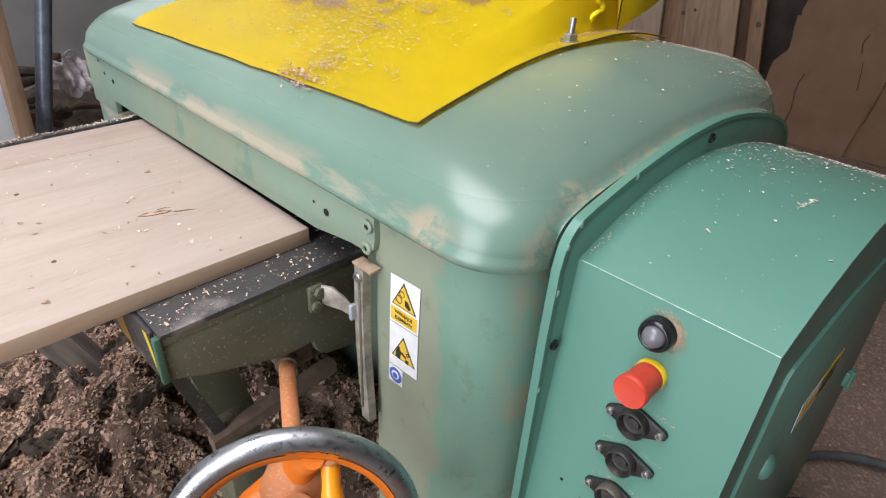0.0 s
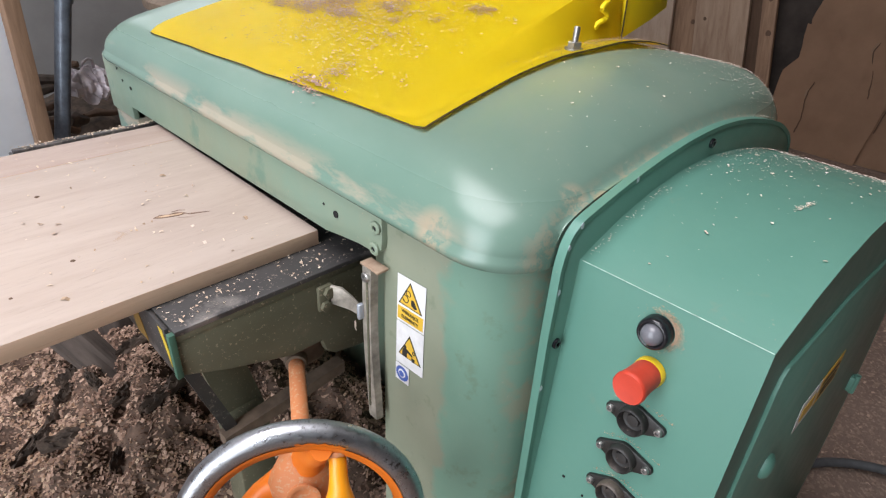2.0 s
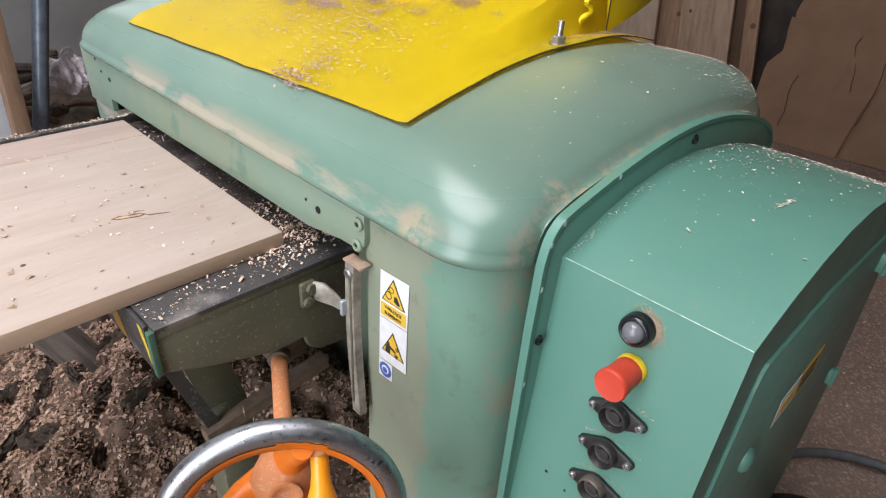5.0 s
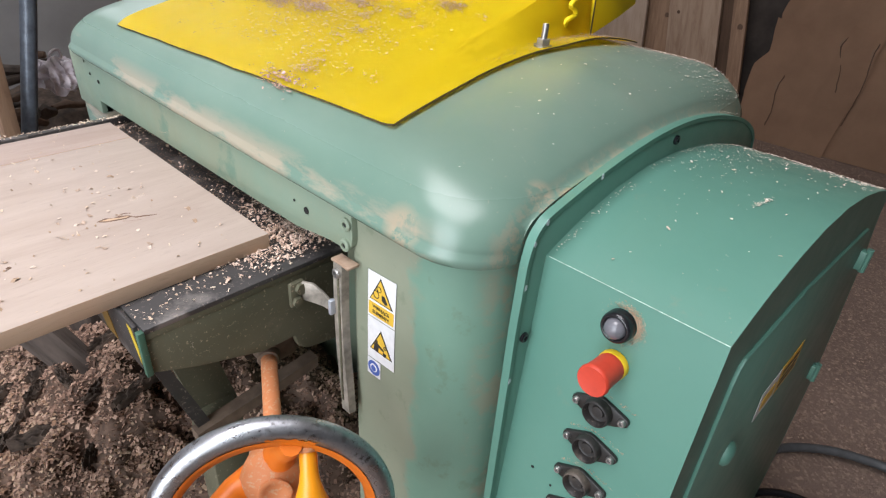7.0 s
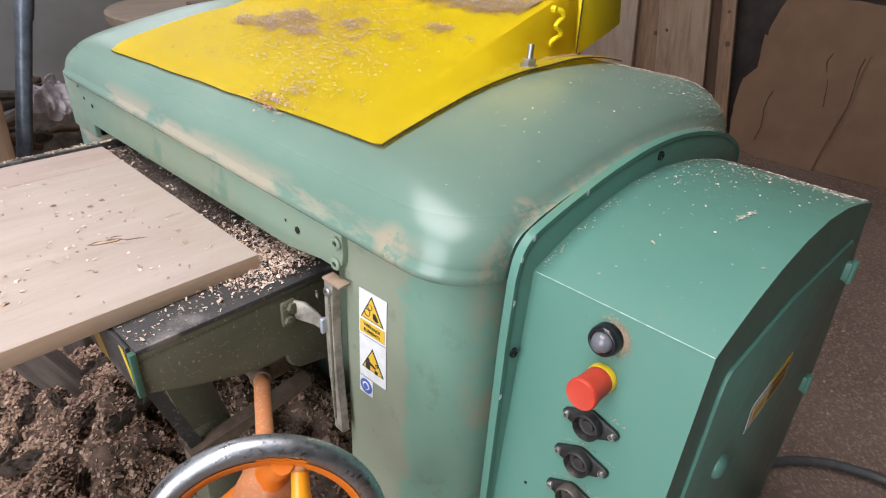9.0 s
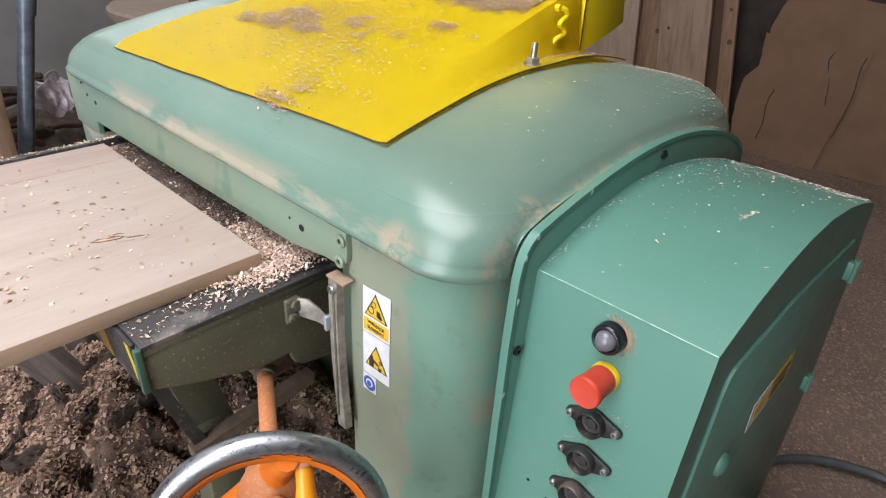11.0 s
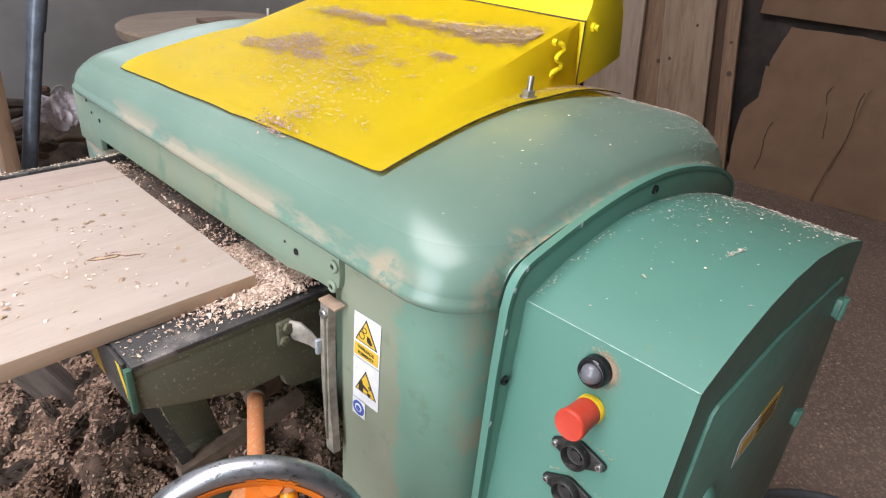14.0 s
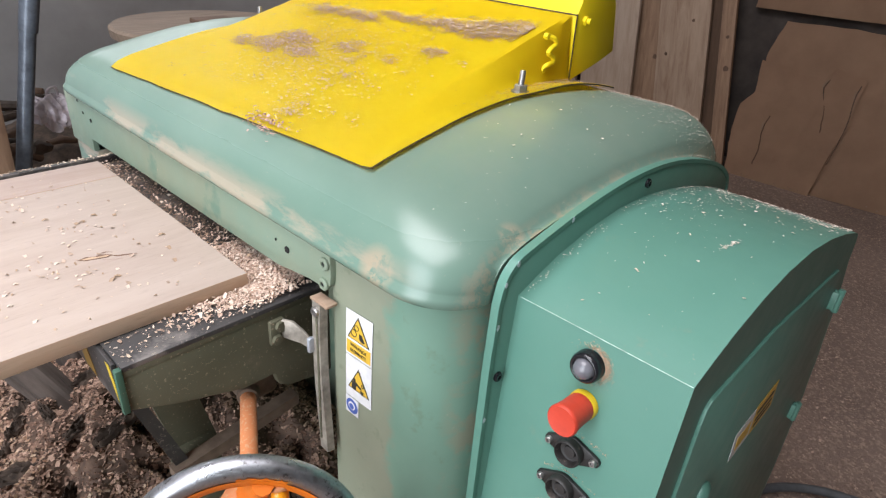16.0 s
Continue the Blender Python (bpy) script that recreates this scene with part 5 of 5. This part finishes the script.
# ---- behind the machine ----
def far_corner():
    post = link("timber_post", block(-0.024, 0.024, -0.02, 0.02, 0.0, 2.4, 0.004), M_PLANK_WARM)
    tagged(post, "rough pale timber post leaning by the wall", "post")
    post.matrix_world = pose(-0.040, 1.86, 0.0, 0, 2.5, 10)
    pipe = tagged(new("steel_pipe"), "leaning grey-blue painted steel pipe with a sleeve", "pipe")
    part("tube", tube([(-0.085, 1.92, 0.0), (0.156, 1.92, 0.95), (0.35, 1.92, 1.72)], 0.024, 20), M_PIPE, pipe, smooth=True)
    part("sleeve", tube([(0.158, 1.92, 0.955), (0.186, 1.92, 1.06)], 0.028, 20), M_PIPE, pipe, smooth=True)
    panel = link("white_panel", block(-0.85, -0.008, 0.030, 0.050, 0.0, 2.2, 0.003), M_WHITE)
    tagged(panel, "plain bluish-white panel leaning behind the timber post", "panel")
    panel.matrix_world = pose(-0.040, 1.86, 0.0, 0, 2.5, 10)
    # rubble of branches, with a crumpled bag on top
    rng = random.Random(51)
    for k in range(90):
        x, y = rng.uniform(-0.05, 0.62), rng.uniform(2.05, 2.75)
        z = rng.uniform(0.0, 0.60) * (1 - 0.3 * abs(x - 0.25))
        a, b = rng.uniform(0, 6.28), rng.uniform(-0.4, 0.4)
        d = Vector((math.cos(a), math.sin(a) * 0.5, b)) * rng.uniform(0.04, 0.12)
        r = rng.uniform(0.012, 0.028)
        c = Vector((x, y, z + 0.04))
        bm = tube([c - d, c - d * 0.3 + Vector((0, 0, 0.01)), c + d * 0.4, c + d], r, 9, radii=(r * 0.8, r, r * 0.9, r * 0.6))
        for v in bm.verts:
            v.co += Vector((noise.noise(v.co * 25), noise.noise(v.co * 27 + Vector((3, 0, 0))), noise.noise(v.co * 23))) * 0.010
        ob = link("firewood_piece", bm, M_BRANCH if k % 3 else M_PLANK_DARK)
        tagged(ob, "dark knotty piece of firewood in a stack", "firewood", "firewood stack by the wall")
    heapm = bmesh.new()
    bmesh.ops.create_icosphere(heapm, subdivisions=4, radius=1.0)
    for v in heapm.verts:
        v.co = Vector((0.30 + 0.45 * v.co.x, 2.5 + 0.42 * v.co.y, 0.50 * max(v.co.z, 0.0))) + Vector((1, 1, 1)) * 0.05 * noise.noise(v.co * 5)
    tagged(link("firewood_rubble", heapm, M_BARK), "dark heap of bark and rubble against the wall", "rubble", kind="stuff")
    bag = bmesh.new()
    bmesh.ops.create_icosphere(bag, subdivisions=5, radius=1.0)
    for v in bag.verts:
        d = 1 + 0.35 * noise.noise(v.co * 1.5) + 0.75 * (0.22 - abs(noise.noise(Vector((v.co.x * 2.0, v.co.y * 2.0, v.co.z * 0.9 + v.co.x))))) + 0.18 * (0.2 - abs(noise.noise(v.co * 3.6 + Vector((4, 0, 1)))))
        v.co = Vector((0.066 * v.co.x, 0.055 * v.co.y, 0.056 * v.co.z)) * d
    ob = link("crumpled_bag", bag, M_BAG)
    tagged(ob, "crumpled translucent mauve plastic bag on the firewood", "bag")
    ob.matrix_world = pose(0.205, 2.03, 0.665, 10, 5, 20)
    part("bag_loop", tube(spline([(-0.02, 0, 0.04), (-0.026, 0, 0.075), (0.005, 0, 0.085), (0.018, 0, 0.04)], 6), 0.005, 8), M_BAG, ob, smooth=True)
    # round timber top on a drum behind the planer
    tb = tagged(new("round_table"), "round weathered timber table top behind the planer", "table")
    part("tabletop", lathe(((0.0, 0.0), (0.325, 0.0), (0.338, 0.008), (0.340, 0.034), (0.330, 0.042), (0.0, 0.042)), (0.715, 1.80, 0.920), (0, 0, 1), 56), M_STUMP_PALE, tb)
    part("drum", lathe(((0.0, 0.0), (0.20, 0.0), (0.20, 0.92), (0.0, 0.92)), (0.715, 1.80, 0.0), (0, 0, 1), 32), M_PLANK_DARK, tb)
    part("crate_board", block(0.66, 0.80, 1.70, 1.86, 0.962, 0.978, 0.003), M_PLANK_DARK, tb)


def leaning_boards():
    rng = random.Random(55)

    def board_at(y, w, lean, mat, label, x=3.62, h=2.3, skew=2.0):
        bm = block(-0.016, 0.016, -w / 2, w / 2, 0.0, h, 0.003)
        ob = link("leaning_board", bm, mat)
        tagged(ob, label, "board", "boards leaning on the wall")
        ob.matrix_world = Matrix.Translation((x, y, 0.0)) @ pose(0, 0, 0, skew, lean, 0)
        for _ in range(4):
            r = rng.uniform(0.010, 0.020)
            bm = lathe(((r, 0.0), (r * 0.8, 0.0010), (r * 0.4, 0.0006), (0.0, 0.0010)), (-0.0162, rng.uniform(-0.35, 0.35) * w, rng.uniform(0.35, 1.4)), (-1, 0, 0), 12)
            for v in bm.verts:
                v.co.z += 0.006 * noise.noise(v.co * 60)
            part("knot", bm, M_PLANK_DARK, ob, "dark knot")
    pale, dark = "rough pale sawn board leaning against the wall", "dark brown sawn board leaning against the wall"
    board_at(1.775, 0.41, 5, M_PLANK_GREY, pale, 3.66, skew=-8)
    board_at(1.55, 0.30, 5, M_PLANK_WARM, "brown knotty sawn board leaning against the wall", 3.74, skew=-8)
    board_at(1.20, 0.335, 5, M_PLANK, pale, 3.66, skew=-11)
    board_at(1.03, 0.20, 5, M_PLANK_DARK, dark, 3.74, skew=-11)
    board_at(0.905, 0.085, 5, M_PLANK_WARM, pale, 3.68, skew=-12)
    board_at(2.25, 0.34, 5, M_PLANK, pale, 3.72, skew=-6)
    board_at(2.65, 0.34, 5, M_PLANK_GREY, pale, 3.70, skew=-4)


def cardboard(name, label, left, top, right, x_foot, x_top, mat, seed, thick=0.006, foot=0.0):
    """A leaning sheet with torn left and top edges."""
    n, m = 34, 22
    rows = []
    for j in range(m + 1):
        v = j / m
        row = []
        for i in range(n + 1):
            u = i / n
            y0 = interp(v, left)
            y1 = interp(v, right) if isinstance(right, tuple) else right
            y = y0 + (y1 - y0) * u + 0.012 * noise.noise((v * 14, seed, 0)) * (i == 0)
            zt = interp(u, top) + 0.012 * noise.noise((u * 18, seed, 2))
            z = foot + (zt - foot) * v
            x = x_foot + (x_top - x_foot) * v + 0.045 * noise.noise((y * 1.6, z * 1.6, seed)) + 0.016 * noise.noise((y * 5, z * 3, seed + 5))
            row.append(Vector((x, y, z)))
        rows.append(row)
    bm = grid_mesh(rows)
    bmesh.ops.solidify(bm, geom=list(bm.faces), thickness=thick)
    ob = link(name, bm, mat)
    return tagged(ob, label, "cardboard", "cardboard against the wall")


def cardboards():
    cardboard("cardboard_sheet", "torn brown cardboard sheet leaning against the wall", ((0, 0.86), (0.3, 0.90), (0.45, 0.90), (0.6, 0.80), (0.78, 0.85), (1, 0.80)), ((0, 0.93), (0.5, 0.95), (1, 1.0)), -1.8, 3.72, 3.86, M_CARD, 1.0)
    cardboard("cardboard_sheet", "brown cardboard sheet hung high on the wall", ((0, 1.02), (1, 1.0)), ((0, 1.9), (1, 1.9)), -1.8, 3.93, 3.96, M_CARD, 2.0, 0.006, 0.98)
    flap = cardboard("cardboard_flap", "torn and creased brown cardboard flap against a larger sheet", ((0, 0.836), (0.45, 0.885), (0.62, 0.885), (0.72, 0.83), (1, 0.851)), ((0, 0.70), (0.3, 0.69), (0.34, 0.655), (0.66, 0.66), (0.70, 0.73), (1, 0.69)), ((0, 0.33), (0.1, 0.325), (0.45, 0.30), (0.62, 0.262), (0.8, 0.278), (1, 0.264)), 3.655, 3.795, M_CARD, 3.0)
    # tears in the flap with curled pale lips
    for line in (((0.690, 0.40), (0.702, 0.31), (0.684, 0.20), (0.690, 0.10)), ((0.425, 0.70), (0.462, 0.61), (0.420, 0.50), (0.396, 0.37)), ((0.285, 0.66), (0.292, 0.58), (0.280, 0.43), (0.300, 0.20))):
        pts = []
        for p in spline([(0.0, y, z) for y, z in line], 6):
            v = p.z / 0.68
            x = 3.655 + 0.14 * v + 0.045 * noise.noise((p.y * 1.6, p.z * 1.6, 3.0)) + 0.016 * noise.noise((p.y * 5, p.z * 3, 8.0))
            pts.append(Vector((x - 0.004, p.y + 0.006 * noise.noise((p.z * 30, 1, 1)), p.z)))
        part("tear", tube(pts, 0.0034, 6), M_PLANK_DARK, flap, "dark torn slit")
        part("tear_lip", tube([p + Vector((-0.006, 0.008, 0.004)) for p in pts[3:7]], 0.0026, 6), M_PLANK, flap, "pale curled paper lip")


def cable():
    pts = spline([(0.80, -0.24, 0.06), (0.90, -0.25, 0.04), (1.00, -0.262, 0.032), (1.06, -0.272, 0.030), (1.15, -0.329, 0.030), (1.215, -0.40, 0.030), (1.254, -0.477, 0.030), (1.274, -0.566, 0.030), (1.27, -0.80, 0.025)], 8)
    tagged(link("power_cable", tube(pts, 0.0125, 12), M_CABLE, smooth=True), "thick grey power cable lying on the floor", "cable")
    for k, (dx, r) in enumerate(((0.0, 0.012), (0.05, 0.010))):
        pts = spline([(0.72 + dx, -0.22, 0.22), (0.80 + dx, -0.26, 0.10), (0.86 + dx, -0.30, 0.03), (0.95 + dx, -0.40, 0.02), (1.0 + dx, -0.7, 0.02)], 8)
        tagged(link("control_cable", tube(pts, r, 10), M_BLACK, smooth=True), "thin black cable coming out of the planer", "cable")


def floor_shavings():
    rng = random.Random(61)
    spots = []
    while len(spots) < 11000:
        x, y = rng.uniform(0.72, 3.6), rng.uniform(-1.9, 0.9)
        if noise.noise((x * 2, y * 2, 0)) > rng.uniform(-0.6, 0.5):
            spots.append((x, y, 0.012 * noise.noise((x * 2.2, y * 2.2, 0.3)) + 0.010))
    scatter("floor_shavings", spots, 0.0058, M_CHIP_FLOOR, "brown wood shavings strewn over the floor", 62)
    spots = [(rng.uniform(3.2, 3.7), rng.uniform(-0.6, 0.8), 0.012 + rng.uniform(0, 0.02)) for _ in range(900)]
    scatter("floor_shavings", spots, 0.007, M_CHIP_FLOOR, "brown wood shavings gathered along the cardboard", 63)


M_HEAP = plain("heap_dust", (0.125, 0.080, 0.058), 0.95, 0.0, 0.55, 38, 0.8)
M_STUMP = wood("weathered_stump_wood", (0.115, 0.09, 0.075), (0.055, 0.042, 0.036), (8.0, 8.0, 1.0), 7.0, 0.85)
M_PLANK_WARM = wood("warm_plank_wood", (0.34, 0.22, 0.140), (0.19, 0.112, 0.07), (8.0, 8.0, 1.0), 5.0, 0.75)
M_STUMP_PALE = wood("weathered_table_wood", (0.22, 0.165, 0.12), (0.12, 0.085, 0.06), (1.0, 8.0, 8.0), 5.0, 0.8)
M_PLANK_GREY = wood("grey_plank_wood", (0.41, 0.318, 0.245), (0.29, 0.205, 0.145), (6.0, 6.0, 0.8), 4.0, 0.8, (0.38, 0.75))
M_BRANCH = plain("grey_brown_branch", (0.075, 0.058, 0.047), 0.85, 0.0, 0.5, 22, 0.6)
heap()
bark_and_offcuts()
far_corner()
leaning_boards()
cardboards()
cable()
floor_shavings()


# ---- shavings thrown out by the cutter ----
def shaving_meshes():
    out = []
    rng = random.Random(71)
    for k in range(10):
        me = bpy.data.meshes.new("shaving")
        f = flake(rng, 0.0068 * rng.choice((0.45, 0.6, 0.8, 1.0, 1.2)))
        me.from_pydata([tuple(v) for v in f], [], [(0, 1, 4, 5), (1, 2, 3, 4)])
        me.materials.append((M_CHIP_FLY, M_CHIP_FLY_PALE, M_CHIP_FLY_BROWN)[k % 3])
        out.append(me)
    return out


def board_shift(t):
    return interp(t, BOARD_ROWS)


BOARD_ROWS = [(0, 0.0), (2.7, -0.003), (3.0, -0.005), (3.5, -0.012), (4.0, -0.028), (4.5, -0.030), (7.0, -0.035), (9.0, -0.038), (11.5, -0.041), (16.0, -0.040)]
M_CHIP_FLY = plain("single_shaving", (0.50, 0.375, 0.295), 0.8, 0.0, 0.15, 80)
M_CHIP_FLY_PALE = plain("pale_single_shaving", (0.68, 0.57, 0.48), 0.8, 0.0, 0.12, 80)
M_CHIP_FLY_BROWN = plain("brown_single_shaving", (0.40, 0.28, 0.19), 0.8, 0.0, 0.15, 80)
M_CHIP_DRIFT = chips_material("fresh_shavings", (0.82, 0.67, 0.56), (0.64, 0.47, 0.37), (0.36, 0.24, 0.175))
FLIERS, DRIFTS = [], []


def thrown_shavings():
    rng = random.Random(72)
    meshes = shaving_meshes()
    clusters = [(rng.uniform(-0.42, -0.05), rng.uniform(0.33, 0.66)) for _ in range(16)]
    # those that land on the board and ride on it
    for k in range(209):
        ob = tagged(new("shaving", rng.choice(meshes)), "single pale wood shaving on the board", "wood shaving", "shavings thrown on the board")
        t0 = -1.0 if k < 26 else 1.0 + 14.3 * ((k - 26) / 183) ** 0.95
        if rng.random() < 0.6:
            cx, cy = rng.choice(clusters)
            x, y = cx + rng.gauss(0, 0.018), cy + rng.gauss(0, 0.022)
        else:
            x, y = -0.03 - abs(rng.gauss(0.0, 0.22)), rng.uniform(0.29, 0.80)
        x, y = min(x, -0.02), min(max(y, 0.285), 0.80)
        x = max(x, -0.75)
        end = (x, y, 0.8932)
        turn = rng.uniform(0, 360)
        if t0 < 0:
            rows = [(t, pose(x + board_shift(t), y, end[2], 0, 0, turn)) for t, _ in BOARD_ROWS]
        else:
            hide = pose(0.09, y, 0.884, 20, 0, turn)
            flight = 0.22 + 0.5 * abs(x)
            top = pose((0.09 + x) * 0.45 + board_shift(t0) * 0.5, y + rng.uniform(-0.02, 0.02), 0.915 + 0.10 * abs(x), 40, 30, turn + 50)
            rows = [(0, hide), (t0, hide), (t0 + flight * 0.45, top), (t0 + flight, pose(x + board_shift(t0 + flight), y, end[2], 0, 0, turn + 80))]
            rows += [(t, pose(x + board_shift(t), y, end[2], 0, 0, turn + 80)) for t, _ in BOARD_ROWS if t > t0 + flight + 0.2]
        FLIERS.append((ob, rows))
    # crumbs that already lie on the board
    spots = [(-0.03 - abs(rng.gauss(0, 0.25)), rng.uniform(0.285, 0.828), 0.8926) for _ in range(130)]
    ob = scatter("board_crumbs", spots, 0.0035, M_CHIP_PALE, "fine crumbs of wood on the board", 99)
    DRIFTS.append((ob, [(t, pose(x, 0, 0)) for t, x in BOARD_ROWS]))
    # those that fall past the table side on to the heap
    for k in range(60):
        ob = tagged(new("shaving", rng.choice(meshes)), "single pale wood shaving thrown from the slot", "wood shaving", "shavings falling from the table")
        t0 = 1.5 + 14.2 * k / 60 + rng.uniform(-0.1, 0.1)
        x, y = rng.uniform(-0.22, 0.03), rng.uniform(0.155, 0.205)
        hide = pose(0.085, rng.uniform(0.26, 0.4), 0.882, 0, 0, 10)
        x2, y2 = x - rng.uniform(0.0, 0.05), y + rng.uniform(-0.01, 0.04)
        z2 = max(0.0, heap_z(x2, max(y2, 0.14))) + 0.004
        rows = [(0, hide), (t0, hide), (t0 + 0.10, pose(x * 0.5, 0.24, 0.905, 30, 20, 40)), (t0 + 0.17, pose(x * 0.9, y, 0.885, 60, 30, 70)),
                (t0 + 0.30, pose(x, y, 0.76, 100, 60, 90)), (t0 + 0.42, pose(x, y, 0.55, 140, 80, 110)), (t0 + 0.56, pose(x2, y2, z2, 180, 70, 130)),
                (16.0, pose(x2, y2, z2, 180, 70, 130))]
        FLIERS.append((ob, [r for r in rows if r[0] <= 16.0] if t0 + 0.56 < 16 else rows[:2] + [(16.0, hide)]))
    # spray inside the slot that drops on the free strip of the table
    for k in range(30):
        ob = tagged(new("shaving", rng.choice(meshes)), "single pale wood shaving sprayed from the slot", "wood shaving", "shavings sprayed on the table")
        t0 = 2.5 + 13.2 * k / 30
        y = rng.uniform(0.28, 0.88)
        x = rng.uniform(-0.028, 0.03)
        hide = pose(0.12, y, 0.885, 0, 0, 25 * k % 360)
        land = pose(x, y + rng.uniform(-0.03, 0.03), 0.880, 15, 10, (25 * k + 60) % 360)
        rows = [(0, hide), (t0, hide), (t0 + 0.10, pose(0.05, y, 0.905, 40, 30, (25 * k + 30) % 360)), (t0 + 0.22, land), (16.0, land)]
        FLIERS.append((ob, rows))
    # drifts that creep out of the slot, layer on layer, and cover the free strip of the table
    def heaped(x, y):
        return 0.022 * math.exp(-((x - 0.035) / 0.040) ** 2 - ((y - 0.262) / 0.045) ** 2)

    # fine dust that settles on the dark strip
    for j, start in enumerate((3.0, 6.0, 9.0)):
        r2 = random.Random(300 + j)
        spots = [(r2.uniform(-0.034, 0.034), r2.uniform(0.28, 0.88), 0.8684) for _ in range(2600)]
        ob = scatter("table_dust", spots, 0.0020, M_CHIP_FLOOR, "fine brown dust settled on the steel table", 310 + j, flat=0.2)
        DRIFTS.append((ob, [(0, pose(0.10, 0, 0)), (start, pose(0.10, 0, 0)), (start + 2.0, pose(0.004, 0, 0)), (start + 3.0, pose(0, 0, 0)), (16.0, pose(0, 0, 0))]))
    layers = []
    for share, start, lift in ((0.06, 2.6, 0.3), (0.10, 5.2, 0.5), (0.32, 8.4, 0.8), (0.46, 11.0, 1.0)):
        layers += [(0, int(7500 * share), start, lift), (1, int(3000 * share), start + 0.4, lift)]
    layers += [(k, n, 2.6 + 0.45 * ((k * 3) % 8), 0.4) for k, n in ((2, 60), (3, 24), (4, 24), (5, 30), (6, 70), (7, 150))]
    layers += [(k, n, 9.0 + 0.4 * k, 0.4) for k, n in ((2, 160), (3, 40), (4, 30), (5, 30), (6, 50), (7, 90))]
    for j, (k, count, t1, lift) in enumerate(layers):
        r2 = random.Random(80 + j)
        spots = []
        y0 = 0.215 + 0.085 * k
        for _ in range(count):
            y = y0 + r2.uniform(0, 0.10)
            x = r2.uniform(-0.034, 0.035)
            if y < 0.275:
                x = 0.035 - abs(r2.gauss(0, 0.068))
                y = 0.274 - abs(r2.gauss(0, 0.026))
                if x < -0.23 or y < 0.218:
                    continue
            spots.append((x, y, 0.8685 + lift * heaped(x, y) * r2.uniform(0.5, 1.0) + r2.uniform(0, 0.008) * (1.0 if x > -0.03 else 0.4)))
        ob = scatter("shavings_drift", spots, 0.0039, M_CHIP_DRIFT, "drift of fresh shavings on the steel table by the slot", 90 + j, tilt=0.5)
        back = 0.28 if k == 0 else 0.09
        DRIFTS.append((ob, [(0, pose(back, 0, 0)), (t1, pose(back, 0, 0)), (t1 + 2.0, pose(0.01, 0, 0)), (t1 + 3.4, pose(0, 0, 0)), (16.0, pose(0, 0, 0))]))


thrown_shavings()


# ---- what moves ----
def motions():
    walk(BOARD, [(t, pose(x, 0, 0)) for t, x in BOARD_ROWS])
    for ob, rows in FLIERS:
        walk(ob, rows)
    for ob, rows in DRIFTS:
        walk(ob, rows)


motions()
